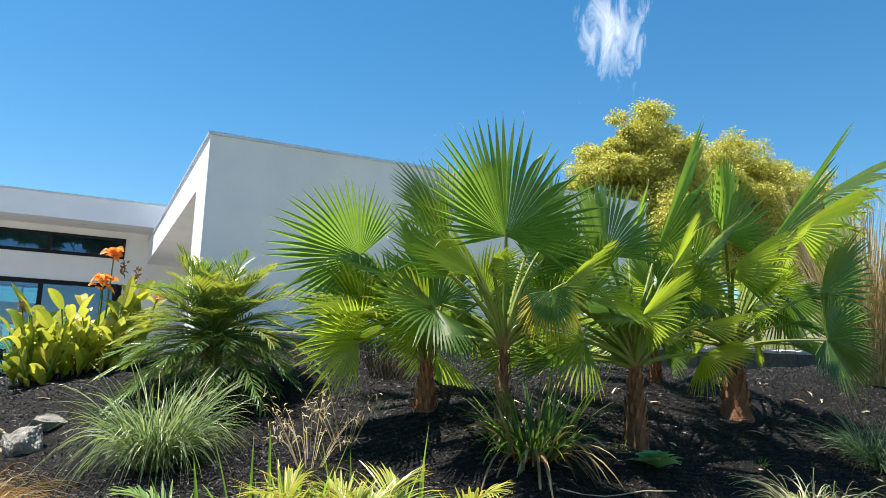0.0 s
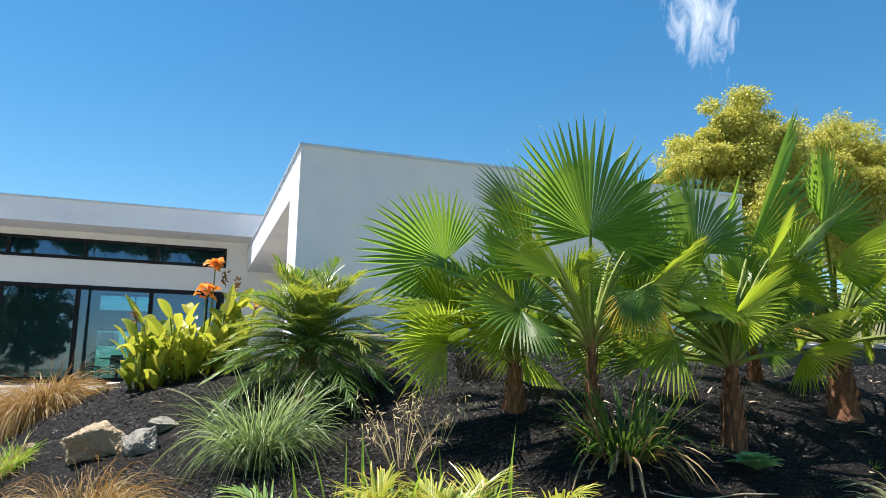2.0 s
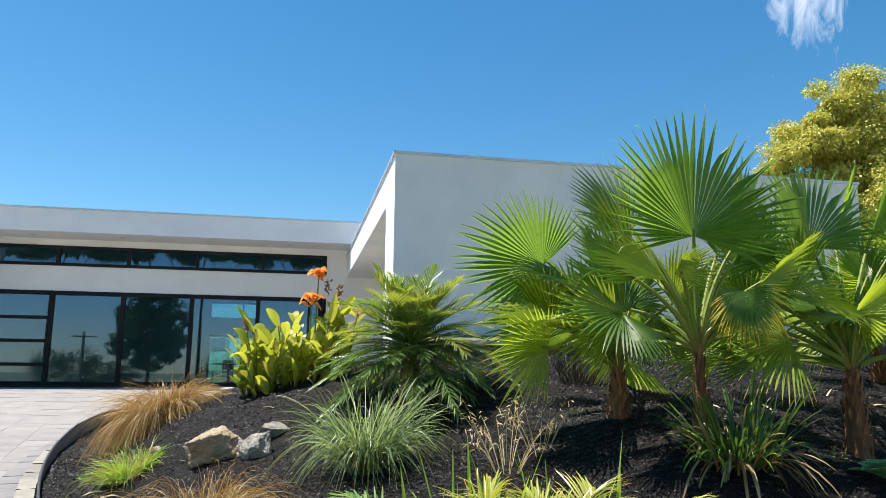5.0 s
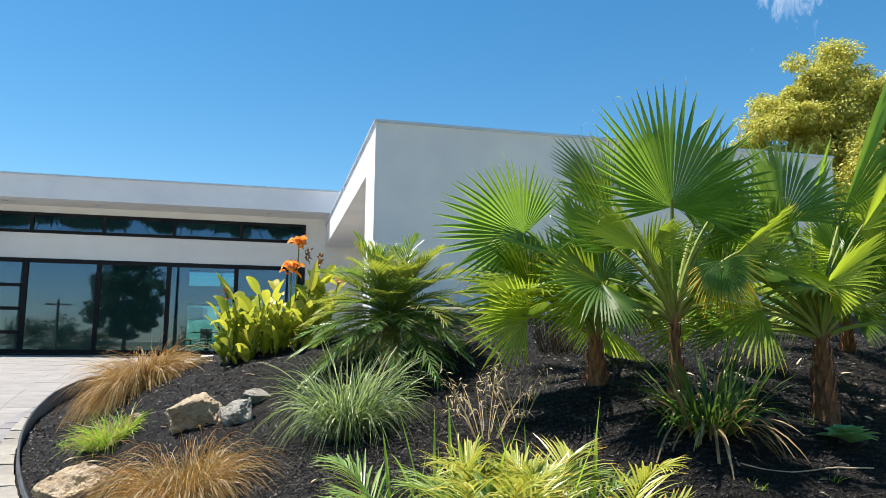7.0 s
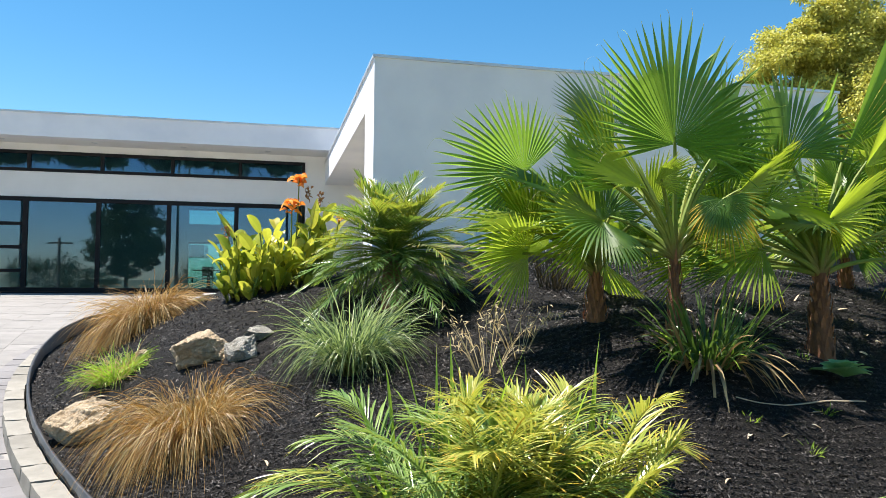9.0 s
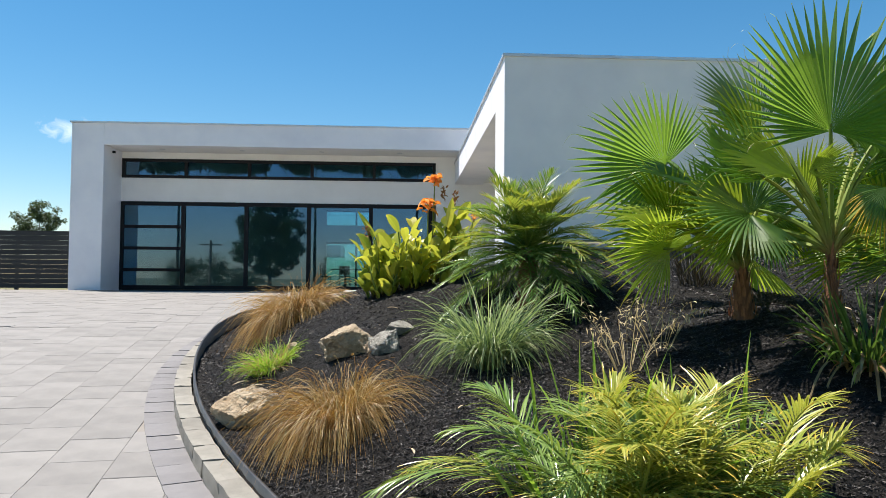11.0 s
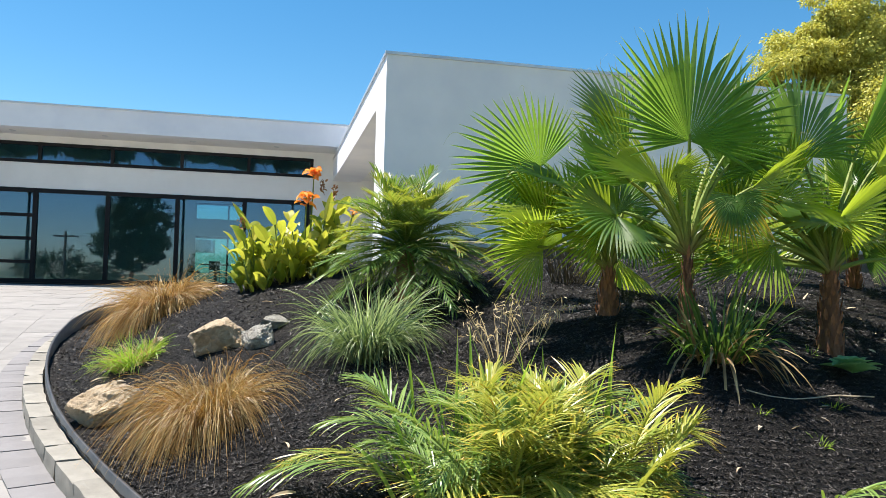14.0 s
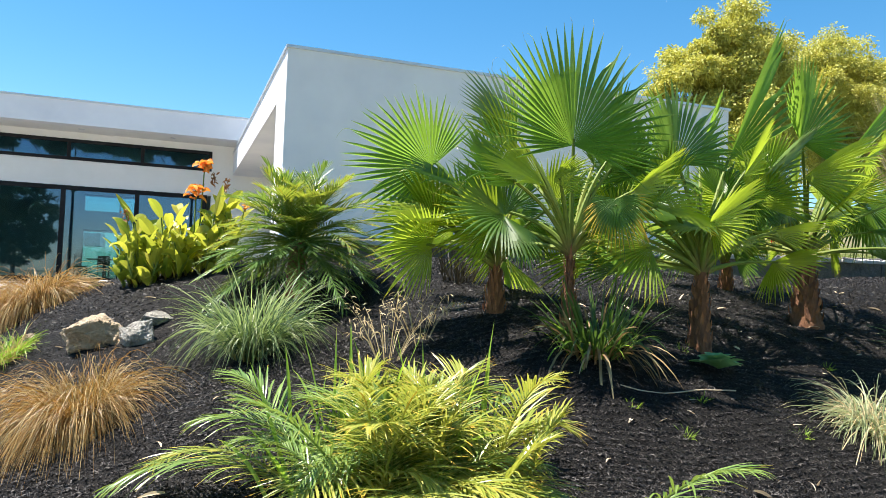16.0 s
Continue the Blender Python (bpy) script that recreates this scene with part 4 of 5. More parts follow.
x, y = 1.16, 6.55
z = ground_at(x, y)
date_palm = thing("pygmy_date_palm", (x, y, z), "bushy pygmy date palm with fine yellow-tipped feather fronds", "palm shrub")
part("trunk", Geo().tube([(x, y, z - 0.05), (x, y, z + 0.24), (x, y, z + 0.50)], (0.10, 0.09, 0.06), 12), FIBRE, date_palm, smooth=True)
for i, w in enumerate(splay(92, -26, 78)):
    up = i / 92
    # upper fronds mostly take the sunlit colour
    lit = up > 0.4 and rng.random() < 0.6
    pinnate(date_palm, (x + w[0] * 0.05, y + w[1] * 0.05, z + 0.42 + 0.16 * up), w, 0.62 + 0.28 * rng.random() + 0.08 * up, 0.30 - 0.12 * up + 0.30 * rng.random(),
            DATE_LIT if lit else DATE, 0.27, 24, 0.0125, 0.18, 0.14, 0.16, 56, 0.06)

x, y = 1.16, 3.10
z = ground_at(x, y)
cane = thing("cane_palm", (x, y, z), "spreading low cane palm with bright yellow-green feather fronds", "palm shrub")
for i, w in enumerate(splay(68, 38, 87, 0.6)):
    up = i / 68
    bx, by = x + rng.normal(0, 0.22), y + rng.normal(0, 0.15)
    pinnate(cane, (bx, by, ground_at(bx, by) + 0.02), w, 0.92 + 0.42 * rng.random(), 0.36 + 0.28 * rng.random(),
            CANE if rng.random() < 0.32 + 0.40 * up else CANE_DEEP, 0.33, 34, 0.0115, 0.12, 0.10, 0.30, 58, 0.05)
g = Geo()
n = 90
b = np.stack([x + rng.normal(0.02, 0.22, n), y + rng.normal(0.25, 0.16, n), np.zeros(n)], 1)
b[:, 2] = [ground_at(p[0], p[1]) for p in b]
ribbons(g, b, np.stack([rng.normal(0, 0.28, n), rng.normal(0, 0.25, n), np.ones(n)], 1), rng.uniform(0.55, 0.95, n), rng.uniform(0.05, 0.5, n), 0.018, 7, "strap", 0.3)
blade_plant = thing("blade_plant", (x, y + 0.25, z), "upright yellow-green blades growing among the palm fronds", "grass")
tagged(part("foliage", g, TUFT, blade_plant), kind="stuff")

# ---- grasses ----
def tussock(name, x, y, n, radius, length, spread, droop, width, material, label, category="ornamental grass", group="", seg=7, extra=None, tall=1.0):
    z = ground_at(x, y)
    plant = thing(name, (x, y, z), label, category, group)
    for m, share, k in ((material, 1.0, 1.0), *(((extra, 0.45, 1.05),) if extra else ())):
        q = int(n * share)
        a = rng.uniform(0, 2 * math.pi, q)
        r = radius * np.sqrt(rng.random(q))
        b = np.stack([x + r * np.cos(a), y + r * np.sin(a), np.zeros(q)], 1)
        b[:, 2] = [ground_at(p[0], p[1]) - 0.01 for p in b]
        a2 = a + rng.normal(0, 0.9, q)
        lean = spread * np.sqrt(rng.random(q)) * 1.2
        way = np.stack([np.cos(a2) * lean, np.sin(a2) * lean, np.full(q, tall)], 1)
        g = Geo()
        ribbons(g, b, way, length * rng.uniform(0.35, 1.2, q), droop * rng.uniform(0.5, 1.7, q), width * rng.uniform(0.7, 1.3, q), seg, "grass", 0.0, 0.8)
        tagged(part("foliage" if m is material else "dry_foliage", g, m, plant), kind="stuff")
    return plant


tussock("fountain_grass", 0.68, 5.30, 820, 0.14, 1.02, 0.62, 0.60, 0.0085, FOUNTAIN, "fountain-shaped clump of white-striped green grass", extra=DARKGRASS)
tussock("orange_sedge", -0.37, 4.92, 2600, 0.15, 1.10, 0.72, 1.25, 0.0042, SEDGE, "arching orange-brown sedge tussock on the mulch", "ornamental grass", "orange sedges", 8, SEDGE_DRY)
tussock("orange_sedge", -1.18, 8.35, 2600, 0.22, 1.05, 0.75, 1.05, 0.006, SEDGE, "arching orange-brown sedge tussock at the driveway's edge", "ornamental grass", "orange sedges", 7, SEDGE_DRY)
tussock("green_tuft", -1.16, 6.80, 600, 0.16, 0.46, 1.0, 0.5, 0.008, TUFT, "small bright green grass tuft among straw", extra=SEDGE_DRY)
tussock("pale_grass", 4.85, 3.75, 620, 0.16, 0.95, 1.1, 0.95, 0.008, PALEGRASS, "arching clump of pale striped grass", extra=STRAW)
tussock("blue_grass", 6.75, 4.55, 700, 0.15, 0.80, 0.9, 0.55, 0.009, DARKGRASS, "dusky blue-green grass clump in the shade")
tussock("reed_grass", 9.35, 6.3, 1200, 0.30, 2.9, 0.28, 0.22, 0.014, STRAW, "tall tan reed grass clump", extra=SEDGE_DRY)
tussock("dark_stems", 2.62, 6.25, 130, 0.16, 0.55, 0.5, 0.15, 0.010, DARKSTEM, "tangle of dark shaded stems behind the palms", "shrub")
for x, y, k in ((1.50, 4.70, 24), (1.80, 4.95, 16)):
    z = ground_at(x, y)
    plant = thing("seeding_grass", (x, y, z), "dry straw-coloured seeding grass stalks", "dry grass", "seeding grasses")
    a = rng.uniform(0, 2 * math.pi, k)
    b = np.stack([x + 0.08 * np.cos(a), y + 0.08 * np.sin(a), np.full(k, z)], 1)
    w = np.stack([np.cos(a) * 0.45, np.sin(a) * 0.45, np.ones(k)], 1)
    g = Geo()
    ln, dr = rng.uniform(0.35, 0.72, k), rng.uniform(0.1, 0.6, k)
    ribbons(g, b, w, ln, dr, 0.006, 6)
    tagged(part("stalk_cluster", g, STRAW, plant), kind="stuff")
    g = Geo()
    for i in range(k):
        line = arch(b[i], w[i], ln[i], dr[i], 14)[8:]
        ribbons(g, line, rng.normal(0, 1, (len(line), 3)) + UP * 0.4, 0.05, 0.4, 0.008, 2, "leaf")
    tagged(part("seed_cluster", g, STRAW, plant), kind="stuff")

# strap-leaved clump at the tall palm's foot
x, y = 2.99, 4.40
z = ground_at(x, y)
straps = thing("strap_leaf_clump", (x, y, z), "dark green strap-leaved clump with withered yellow leaves", "perennial plant")
for m, n, sp, dr, ln, nm in ((STRAP, 120, 0.75, 0.45, 0.74, "foliage"), (DEAD, 70, 1.2, 0.95, 0.66, "withered_foliage"), (TUFT, 26, 0.9, 0.6, 0.6, "yellowing_foliage")):
    a = rng.uniform(0, 2 * math.pi, n)
    b = np.stack([x - 0.05 + 0.24 * np.cos(a) * rng.random(n), y + 0.16 * np.sin(a) * rng.random(n), np.full(n, z)], 1)
    lean = sp * np.sqrt(rng.random(n))
    g = Geo()
    ribbons(g, b, np.stack([np.cos(a) * lean, np.sin(a) * lean, np.ones(n)], 1), ln * rng.uniform(0.6, 1.15, n), dr * rng.uniform(0.1, 1.9, n), rng.uniform(0.012, 0.023, n), 7, "strap", 0.35, 0.4)
    tagged(part(nm, g, m, straps), kind="stuff")

# ---- canna with orange flowers ----
x, y = 0.12, 7.95
z = ground_at(x, y)
canna = thing("canna", (x, y, z), "striped yellow-green canna lily clump with orange blooms", "flowering plant")
for i in range(44):
    a = i * 2.4
    r = 0.08 + 0.36 * math.sqrt(rng.random())
    bx, by = x + 0.04 + r * math.cos(a) * 1.15, y + r * math.sin(a) * 0.6
    bz = ground_at(bx, by)
    h = rng.uniform(0.25, 0.66)
    top = np.array((bx + rng.normal(0, 0.06) + 0.1 * math.cos(a), by + rng.normal(0, 0.04), bz + h))
    stem = part("stem", Geo().tube([(bx, by, bz - 0.02), ((bx + top[0]) / 2, (by + top[1]) / 2, bz + h * 0.5), top], (0.013, 0.011, 0.007), 6), STALK, canna, smooth=True)
    for k in range(6):
        s = 0.04 + 0.96 * k / 5
        base = np.array((bx, by, bz)) * (1 - s) + top * s
        b = a + k * 2.5 + rng.normal(0, 0.3)
        g = Geo()
        ribbons(g, [base], [(math.cos(b) * 0.6, math.sin(b) * 0.6, 1.0)], rng.uniform(0.22, 0.38), rng.uniform(0.0, 0.8), rng.uniform(0.085, 0.13), 8, "leaf", 0.4, 0.6)
        part("leaf", g, CANNA, stem)


def bloom(at, size, petals):
    f = part("flower", Geo().tube([np.array(at) - UP * 0.05, np.array(at)], (0.008, 0.012), 6), STALK, canna)
    for i in range(petals):
        a = i * 2.4
        e = rng.uniform(-0.2, 1.2)
        w = np.array((math.cos(a), math.sin(a), e))
        g = Geo()
        ribbons(g, [np.array(at) + rng.normal(0, size * 0.36, 3)], [w], size * rng.uniform(0.7, 1.1), rng.uniform(0.2, 0.9), size * rng.uniform(0.6, 0.9), 5, "leaf", 0.6, 0.6)
        part("petal", g, PETAL, f, smooth=True)


def bud_spike(at, k):
    g = Geo()
    n = k * 4
    b = np.array(at) + np.stack([rng.normal(0, 0.015, n), rng.normal(0, 0.015, n), rng.uniform(-0.05, 0.07, n)], 1)
    ribbons(g, b, rng.normal(0, 1, (n, 3)) + UP, 0.05, 0.2, 0.022, 3, "leaf", 0.7)
    tagged(part("bud_spike", g, BUD, canna, "brown spent flower buds"), kind="stuff")


for tipat, foot in (((0.37, 7.9, 2.66), (0.30, 7.95)), ((0.30, 7.9, 2.42), (0.26, 8.0)), ((0.60, 7.95, 2.50), (0.46, 8.0)), ((-0.35, 7.9, 2.10), (-0.28, 8.0)), ((0.78, 7.7, 2.27), (0.66, 7.9))):
    fz = ground_at(*foot)
    m = ((tipat[0] + foot[0]) / 2 + 0.02, foot[1], (tipat[2] + fz) / 2)
    part("flower_stem", Geo().tube([(*foot, fz), m, tipat], (0.011, 0.009, 0.006), 6), STALK, canna, smooth=True)
bloom((0.37, 7.9, 2.68), 0.085, 26)
bloom((0.30, 7.9, 2.42), 0.09, 26)
bloom((0.78, 7.7, 2.26), 0.05, 7)
for p in ((0.47, 7.9, 2.53), (0.60, 7.95, 2.48), (-0.35, 7.9, 2.10)):
    bud_spike(p, 6)

# ---- rosette, rocks, litter ----
x, y = 3.92, 4.31
z = ground_at(x, y)
rosette = thing("woolly_rosette", (x, y, z), "rosette of pale-edged woolly green leaves in mulch", "plant")
for i in range(17):
    a = i * 2.4
    e = 0.45 + 1.2 * (i / 17) ** 1.3
    g = Geo()
    ribbons(g, [(x, y, z + 0.05 + 0.03 * i / 17)], [(math.cos(a), math.sin(a), e)], 0.26 - 0.11 * i / 17, 0.30, 0.135 - 0.05 * i / 17, 7, "leaf", 0.35, 0.12)
    part("leaf", g, MULLEIN, rosette, smooth=True)


def rock(x, y, size, material, label, seed, turn=0.0, sink=0.25, corners=14, tip=0.0):
    """A broken stone: the hull of a few corners, cut fine, with ledges, pits and chipped edges."""
    r = np.random.default_rng(seed)
    bm = bmesh.new()
    for q in unit(r.normal(0, 1, (corners, 3))) * r.uniform(0.85, 1.1, (corners, 1)):
        bm.verts.new(q)
    hull = bmesh.ops.convex_hull(bm, input=bm.verts[:])
    bmesh.ops.delete(bm, geom=[q for q in hull["geom_interior"] if isinstance(q, bmesh.types.BMVert)], context="VERTS")
    bmesh.ops.bevel(bm, geom=bm.edges[:], offset=0.03, segments=1, affect="EDGES")
    bmesh.ops.triangulate(bm, faces=bm.faces[:])
    for _ in range(4):
        bmesh.ops.subdivide_edges(bm, edges=[e for e in bm.edges if e.calc_length() > 0.09], cuts=1)
        bmesh.ops.triangulate(bm, faces=bm.faces[:])
    z = ground_at(x, y)
    lean = Euler((0, tip, turn)).to_matrix()
    bm.normal_update()
    v = []
    for q in bm.verts:
        k = q.co * 2.2 + Vector((seed, 0, 0))
        step = 0.06 * math.floor(3.0 * noise.noise(k * 0.8)) / 2
        p = q.co + q.normal * (step + 0.07 * noise.noise(k) - 0.11 * abs(noise.noise(k * 2.6)) + 0.022 * noise.noise(k * 7) + 0.012 * noise.noise(k * 17))
        p = lean @ Vector((p.x * size[0], p.y * size[1], p.z * size[2]))
        v.append((x + p.x, y + p.y, z + size[2] * (1 - 2 * sink) * 0.8 + p.z))
    bm.verts.index_update()
    g = Geo().add(v, [[w.index for w in f.verts] for f in bm.faces])
    bm.free()
    return solo("rock", g, material, label, "rock", group="rocks in the bed")


rock(-0.45, 6.12, (0.31, 0.23, 0.21), SANDSTONE, "large angular tan sandstone boulder", 42, 0.3, 0.22, 10, -0.35)
rock(-0.10, 5.98, (0.15, 0.14, 0.16), GREYROCK, "smaller grey lichened rock", 11, 0.2, 0.25, 16)
rock(0.02, 6.34, (0.17, 0.11, 0.08), GREYROCK, "flat pale grey rock", 15, 0.9, 0.2, 12)
rock(-1.14, 5.62, (0.29, 0.23, 0.22), SANDSTONE, "rough tan boulder beside the kerb", 57, 0.2, 0.30, 14)
rock(-0.98, 7.0, (0.10, 0.07, 0.05), SANDSTONE, "small tan stone in mulch", 31, 1.2, 0.3, 12)

leaf_shapes = []
for i in range(4):
    g = Geo()
    ribbons(g, [(-0.045, 0, 0.006)], [(1, 0, 0.10 * i)], 0.09 + 0.012 * i, 0.1 + 0.1 * i, 0.020 + 0.006 * (i % 2), 6, "leaf", 0.5, 0.0)
    leaf_shapes.append(mesh_of("fallen_leaf", g, LITTER))
n = 0
while n < 120:
    y = rng.uniform(2.6, 8.6)
    x = rng.uniform(bank_left(y) + 0.2, min(1.6 * y, 8.5))
    if y > 4.6 and x < 2 and rng.random() < 0.6:
        continue
    ob = new("fallen_leaf", leaf_shapes[n % 4])
    s = rng.uniform(0.6, 1.5)
    ob.matrix_world = Matrix.Translation((x, y, ground_at(x, y) + 0.016)) @ Euler((rng.normal(0, 0.35), rng.normal(0, 0.3), rng.uniform(0, 6.28))).to_matrix().to_4x4() @ Matrix.Scale(s, 4)
    tagged(ob, "curled dry leaf lying on the black mulch", "fallen leaf", "fallen leaves")
    n += 1
g = Geo()
n = 380
y = rng.uniform(2.4, 8.0, n)
x = np.array([rng.uniform(bank_left(v) + 0.1, min(1.65 * v, 8.5)) for v in y])
b = np.stack([x, y, [ground_at(p, q) + 0.012 for p, q in zip(x, y)]], 1)
ribbons(g, b, np.stack([rng.normal(0, 1, n), rng.normal(0, 1, n), rng.normal(0.1, 0.15, n)], 1), rng.uniform(0.01, 0.05, n), 0.05, rng.uniform(0.002, 0.007, n), 2, "leaf")
solo("dry_scraps", g, LITTER, "pale scraps of dry leaf and straw on mulch", "leaf litter", "stuff")
for x, y in ((2.93, 3.95), (3.55, 4.05), (3.2, 3.75), (-1.62, 7.3), (4.1, 3.7), (5.2, 4.5), (-0.75, 9.3), (3.85, 4.6)):
    tussock("weed", x, y, 34, 0.03, 0.11, 1.0, 0.3, 0.006, TUFT, "little green weed seedling in mulch", "weed", "weeds", 3)
stick = arch((2.95, 4.12, ground_at(2.95, 4.12) + 0.05), (1.0, -0.02, -0.02), 0.95, 0.02, 12)
stick[:, 2] = [ground_at(p[0], p[1]) + 0.03 for p in stick]
solo("dry_stem", Geo().tube(stick, np.full(12, 0.005), 5), LITTER, "long thin dry flower stem on mulch", "dry stem")

# ---- trees and shrubs beyond ----
def tree(name, x, y, z, clumps, leaf_size, count, material, label, trunk_r=0.25, group="", swell=1.0):
    """Trunk, limbs, and a crown of small leaves in uneven clumps (x, y, z, radius each, from the foot)."""
    t = thing(name, (x, y, z), label, "tree", group)
    clumps = [(a * swell, b, c, r * swell) for a, b, c, r in clumps]
    top = np.mean([c[:3] for c in clumps], 0)
    foot = np.array((x, y, z))
    line = np.stack([foot, foot + top * (0.15, 0.15, 0.3), foot + top * (0.7, 0.7, 0.62)])
    trunk = part("trunk", Geo().tube(line, (trunk_r, trunk_r * 0.75, trunk_r * 0.5), 10), BARK, t, smooth=True)
    total = sum(c[3] ** 2 for c in clumps)
    g = Geo()
    for cx, cy, cz, r in clumps:
        c = foot + (cx, cy, cz)
        part("limb", Geo().tube([line[2] - (0, 0, 0.4), (line[2] + c) / 2 + (0, 0, -0.2), c + UP * r * 0.3], (trunk_r * 0.4, trunk_r * 0.25, trunk_r * 0.08), 6), BARK, trunk, smooth=True)
        k = int(count * r * r / total)
        m = max(8, int(r * 22))
        sub = c + unit(rng.normal(0, 1, (m, 3))) * r * rng.uniform(0.45, 1.05, (m, 1)) * (1, 1, 0.85)
        ball = r * rng.uniform(0.14, 0.27, m)
        i = rng.integers(0, m, k)
        off = unit(rng.normal(0, 1, (k, 3))) * (ball[i] * rng.uniform(0.3, 1.3, k))[:, None] * (1.15, 1.15, 0.75)
        p = sub[i] + off
        way = unit(off) + rng.normal(0, 0.5, (k, 3)) - UP * 0.1
        ribbons(g, p, way, leaf_size * rng.uniform(0.6, 1.3, k), 0.3, leaf_size * 0.6, 2, "leaf", 0.0, 1.2)
    part("crown", g, material, t)
    return t


tree("tree", 27.2, 30.0, 3.0, [(0, 0, 11.4, 2.6), (-1.9, 0, 10.2, 1.9), (1.6, 0.5, 10.3, 2.0), (-3.0, 0, 8.6, 1.9), (0.2, 0, 8.6, 2.6), (2.6, 0, 8.2, 1.8), (-1.4, -1, 6.6, 2.2), (1.6, 0, 6.4, 2.2)],
     0.145, 160000, CROWN, "tall tree with feathery yellow-green crown", group="trees above the garden", swell=1.06)
tree("tree", 37.5, 33.0, 3.4, [(0, 0, 12.6, 2.0), (-2.0, 0, 10.9, 2.3), (2.2, 0, 11.3, 2.2), (0, 0, 9.6, 2.8), (3.6, 0, 9.6, 2.0), (-3.2, 0, 9.0, 2.0), (0.5, 0, 7.0, 2.8)],
     0.145, 130000, CROWN, "rounded yellow-green tree beyond the garden", group="trees above the garden", swell=1.06)
tree("tree", 45.5, 34.0, 3.0, [(0, 0, 11.8, 2.0), (-2, 0, 10.6, 1.8), (2.0, 0, 10.2, 2.1), (0, 0, 8.4, 2.8), (-3, 0, 8.2, 2.0)],
     0.145, 60000, CROWN, "smaller yellow-green tree in the distance", group="trees above the garden", swell=1.06)
tree("tree", -21.9, 45.0, 0.8, [(0, 0, 4.6, 0.9), (0.8, 0, 3.9, 0.7), (-0.9, 0, 3.8, 0.9), (0.2, 0, 3.1, 0.9)], 0.13, 5000, CROWN_DARK, "dark tree beyond the slatted fence", 0.15, "far trees")
# what the glazing mirrors: the street side behind the camera
tree("tree", -13.2, -25.0, -0.9, [(0, 0, 8.8, 1.9), (-1.6, 0, 7.2, 1.7), (1.7, 0, 7.4, 1.8), (0, 0, 6.0, 2.1), (-2.2, 0, 5.0, 1.5), (2.2, 0, 4.8, 1.6), (0.2, 0, 3.6, 1.6), (-1.0, 0, 10.6, 1.6), (1.4, 0, 10.2, 1.5)], 0.24, 26000, CROWN_DARK, "spreading dark street tree behind the viewer", 0.25, "street trees")
tree("tree", -24.0, -42.0, -1.4, [(0, 0, 3.6, 2.4), (2.6, 0, 3.0, 2.2), (-2.8, 0, 3.2, 2.4), (5.0, 0, 2.6, 2.0)], 0.25, 6000, CROWN_DARK, "low dark clump of street trees", 0.2, "street trees")
tree("tree", -6.0, -46.0, -1.4, [(0, 0, 3.8, 2.4), (2.6, 0, 3.2, 2.2), (-2.8, 0, 3.4, 2.4), (5.0, 0, 2.8, 2.0)], 0.25, 6000, CROWN_DARK, "low dark row of street trees", 0.2, "street trees")
pole = thing("utility_pole", (-19.0, -25.0, -0.9), "weathered timber utility pole with a crossarm", "utility pole")
part("post", Geo().tube([(-19, -25, -0.95), (-19, -25, 5.1)], (0.15, 0.11), 10), BARK, pole)
part("crossarm", Geo().box((-20.1, -25.2, 4.55), (-17.9, -25.1, 4.7)), BARK, pole)

# added high canopies, out of view, keep blue sky out of the clerestory panes
for x, w in ((-24.0, 5.2), (-9.5, 5.6), (1.5, 5.0)):
    tree("tree", x, -31.0, -1.0, [(-w, 0, 16.2, 2.6), (-w / 3, 0, 15.9, 2.5), (w / 3, 0, 16.4, 2.6), (w, 0, 15.8, 2.6), (0, 0, 18.6, 3.2)], 0.45, 30000, CROWN_GREY, "unseen tall tree added to block sky mirrored in the clerestory", 0.22, "street trees")

# red-flowered shrub above the wall
x, y, z = 9.9, 9.6, 2.2
shrub = thing("red_flower_shrub", (x, y, z), "low shrub dotted with small red flowers", "shrub")
part("stem", Geo().tube([(x, y, z - 0.1), (x + 0.1, y, z + 0.3)], (0.03, 0.015), 6), BARK, shrub)
for m, n, size, nm in ((CROWN, 2600, 0.06, "foliage"), (RED, 160, 0.05, "blossom")):
    p = unit(rng.normal(0, 1, (n, 3))) * np.array((1.0, 0.5, 0.42)) * (0.5 + 0.5 * rng.random((n, 1))) + (x, y, z + 0.32)
    g = Geo()
    ribbons(g, p, rng.normal(0, 1, (n, 3)), size, 0.2, size * 0.6, 2, "leaf", 0.0, 1.0)
    tagged(part(nm, g, m, shrub), kind="stuff")

# the far edge of the bank
solo("terrace_edge", Geo().box((-0.9, 11.45, 1.1), (0.9, 11.75, 1.40), 0.02), CAPROCK, "grey concrete terrace edge above the bank", "kerb", "structure")

# thin clouds, far off
def cloud(centre, across, high, label):
    c = np.array(centre, float)
    r = unit(np.cross(c, UP))
    u = np.cross(r, unit(c))
    v = [c - r * across - u * high, c + r * across - u * high, c + r * across + u * high, c - r * across + u * high]
    ob = solo("cloud", Geo().add(v, [(0, 1, 2, 3)], [(0, 0), (1, 0), (1, 1), (0, 1)]), CLOUD, label, "cloud", "structure")
    ob.visible_shadow = False


cloud((1222, 1484, 945), 150, 190, "thin wispy white cloud")
cloud((-800, 1790, 345), 120, 45, "faint low white cloud")

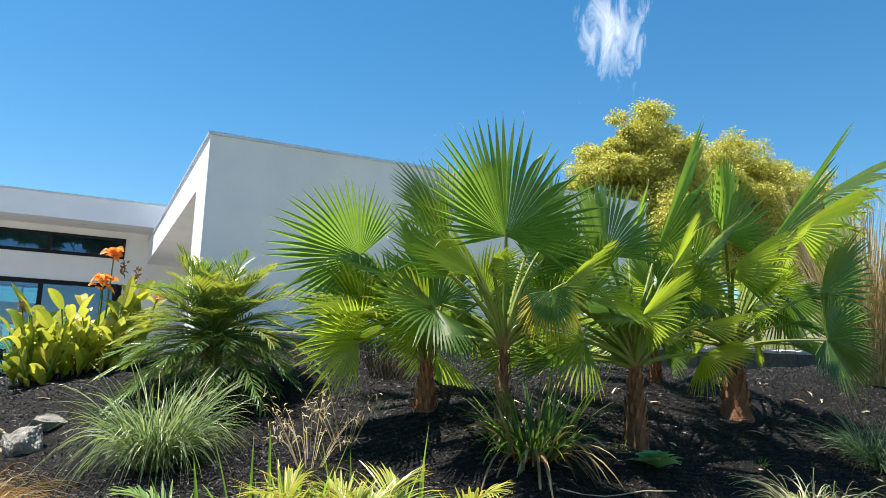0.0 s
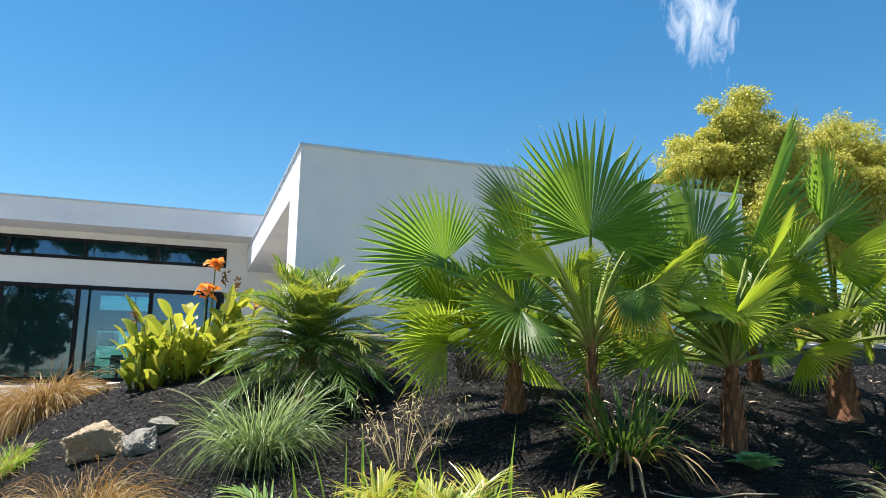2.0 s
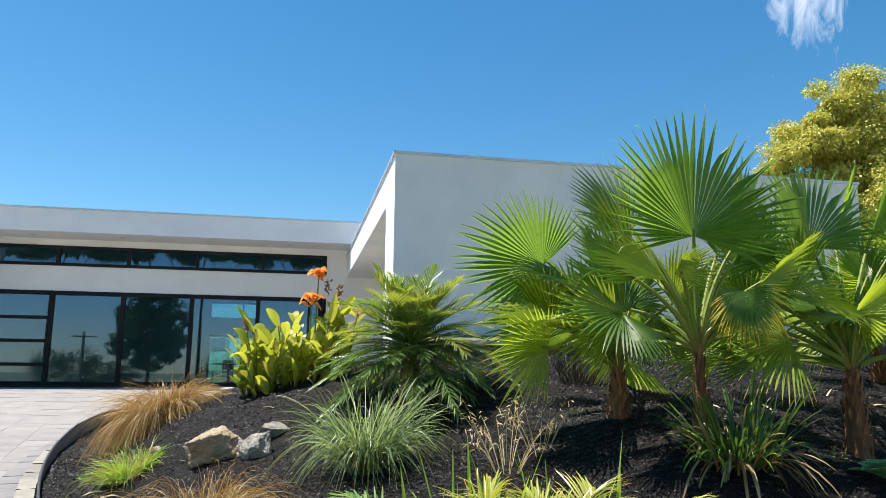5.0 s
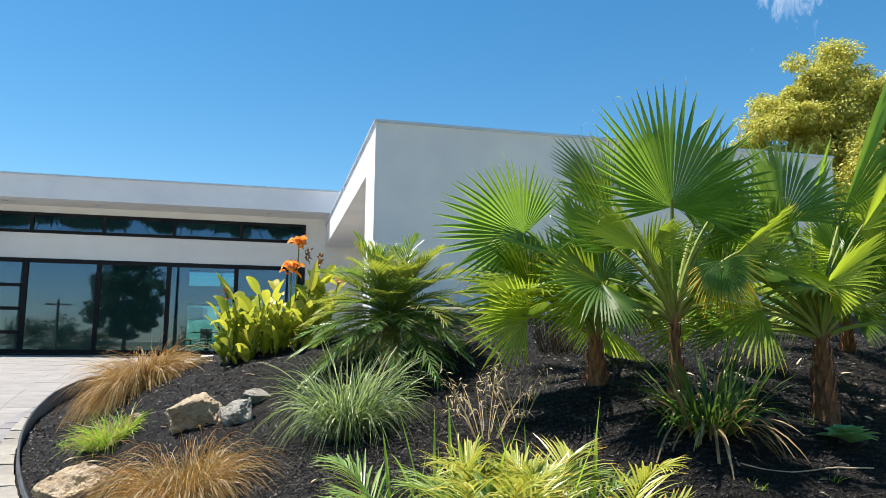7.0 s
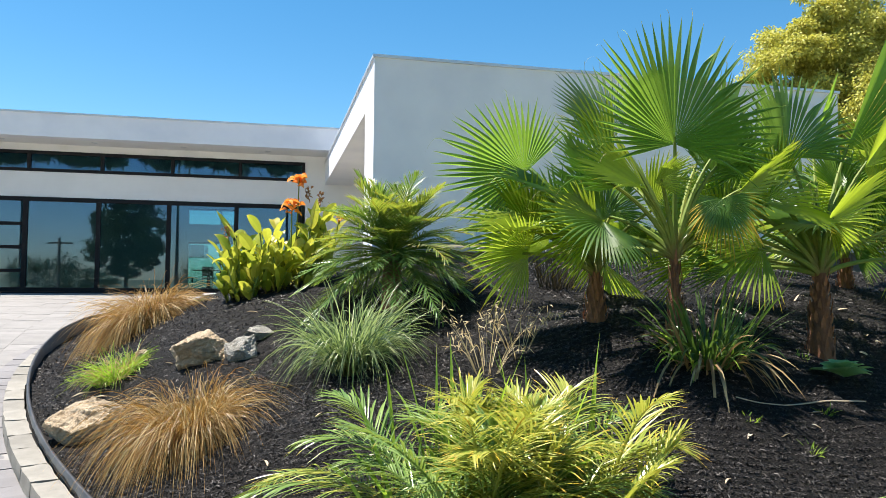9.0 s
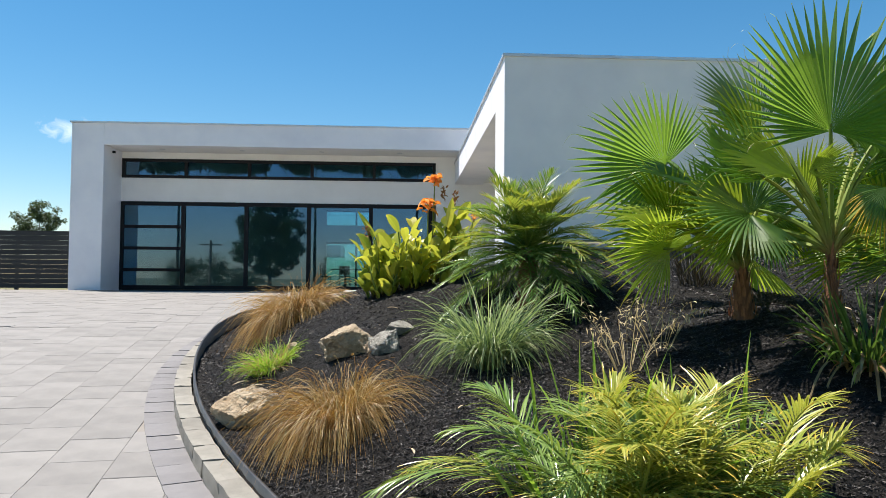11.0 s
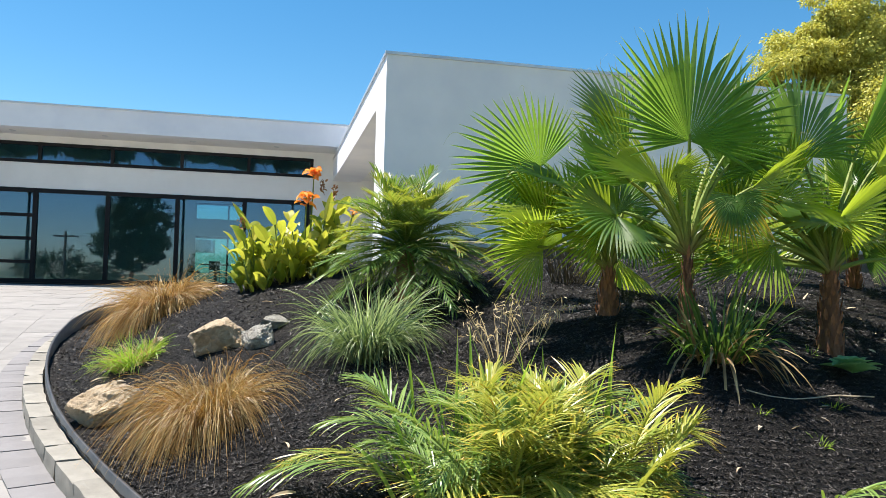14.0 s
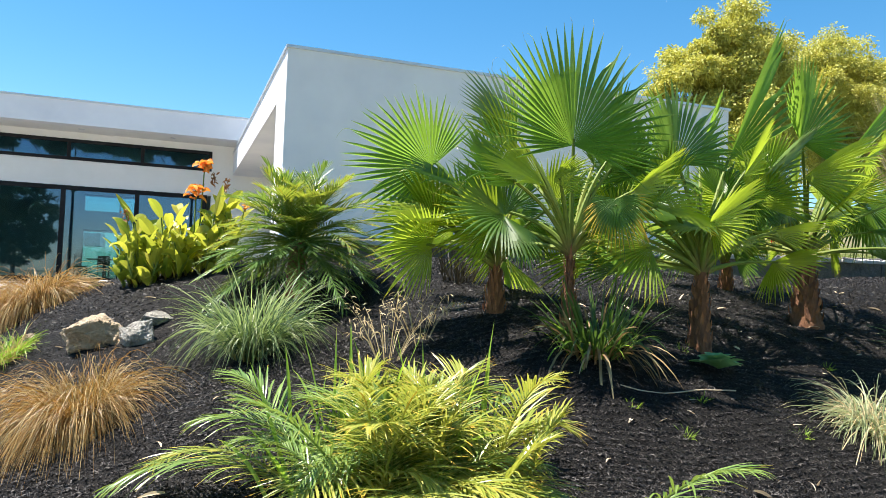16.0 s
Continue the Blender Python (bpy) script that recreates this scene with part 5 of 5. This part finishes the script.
# ---- small pieces of the paving, last ----
line = kerb_path(0.075, 0.8, 0.01)
stones = [0.36, 0.41, 0.38, 0.43]
shapes = []
for k, length in enumerate(stones):
    g = rough_box((-length / 2 + 0.004, -0.075, -0.08), (length / 2 - 0.004, 0.075, 0.105 + 0.002 * k), k * 7.7, 0.010)
    shapes.append(mesh_of("kerb_stone", g, KERB))
kerb = thing("kerb", (0, 0, 0), "curved kerb of pale limestone blocks along the driveway", "kerb", kind="structure")
at, k = 22, 0
while at < len(line) - 24:
    length = stones[k % 4]
    x, y = line[at]
    tx, ty = unit(line[at + 6] - line[at - 6])
    ob = new("kerb_stone", shapes[k % 4])
    ob.parent = kerb
    ob.matrix_basis = pose(x, y, drive_h(y) + 0.004 * math.sin(k * 2.1), 0.5 * math.sin(k * 1.3), -math.degrees(0.067) * ty, math.degrees(math.atan2(ty, tx)))
    at, k = at + int(length * 100 + 0.5), k + 1

line = kerb_path(-0.125, 0.8, 0.01)
shapes = [mesh_of("border_paver", rough_box((-0.094, -0.122, -0.05), (0.094, 0.122, 0.0 + 0.002 * k), k * 4.3, 0.0022), BORDER) for k in range(3)]
at, k = 12, 0
while at < len(line) - 8:
    x, y = line[at]
    tx, ty = unit(line[at + 6] - line[at - 6])
    ob = new("border_paver", shapes[k % 3])
    ob.parent = drive
    ob.matrix_basis = pose(x, y, drive_h(y) + 0.002 * math.sin(k * 3.3), 0, -math.degrees(0.067) * ty, math.degrees(math.atan2(ty, tx)))
    at, k = at + 19, k + 1

# field slabs in staggered courses, turned a little from the house
turn = radians(9.0)
course, lengths = 0.44, (0.46, 0.62, 0.32, 0.54)
slabs = [mesh_of("paver", Geo().box((-course / 2 + 0.002, -q / 2 + 0.002, -0.05), (course / 2 - 0.002, q / 2 - 0.002, 0.0), 0.004), PAVER) for q in lengths]
rest = Geo()
picks = []
for i in range(-44, 10):
    v = -14.0 + rng.uniform(0, 0.5)
    while v < 26:
        k = int(rng.integers(0, 4))
        q = lengths[k]
        u0, v0 = i * course, v + q / 2
        x = u0 * math.cos(turn) - v0 * math.sin(turn)
        y = u0 * math.sin(turn) + v0 * math.cos(turn)
        v += q
        if not -6 < y < 22.3 or x < -14:
            continue
        if y < 10.7:
            lim = kerb_x(max(y, -2)) - 0.20
        else:
            d = (y - 10.7) / 4.6
            lim = (-2.65 + 4.6 * (1 - math.sqrt(max(0.0, 1 - d * d))) - 0.22) if d < 1 else 1.5
        if x > lim + 0.12:
            continue
        picks.append((x, y, k))
near = {i for i in sorted(range(len(picks)), key=lambda i: math.hypot(picks[i][0] + 2.5, picks[i][1] - 7.0))[:300]}
for i, (x, y, k) in enumerate(picks):
    slope = 0.0672 if y < 12 else 0.0331
    m = pose(x, y, drive_h(y) - 0.004 + 0.002 * math.sin(i * 1.9), math.degrees(math.atan(slope)), 0, math.degrees(turn))
    if i in near:
        ob = new("paver", slabs[k])
        ob.parent, ob.matrix_basis = drive, m
    else:
        q = lengths[k]
        e = Geo().box((-course / 2 + 0.003, -q / 2 + 0.003, -0.05), (course / 2 - 0.003, q / 2 - 0.003, 0.0))
        rest.add([m @ Vector(p) for p in e.v[0]], e.f)
far_slabs = part("far_pavers", rest, PAVER, drive)
tagged(far_slabs, kind="stuff")
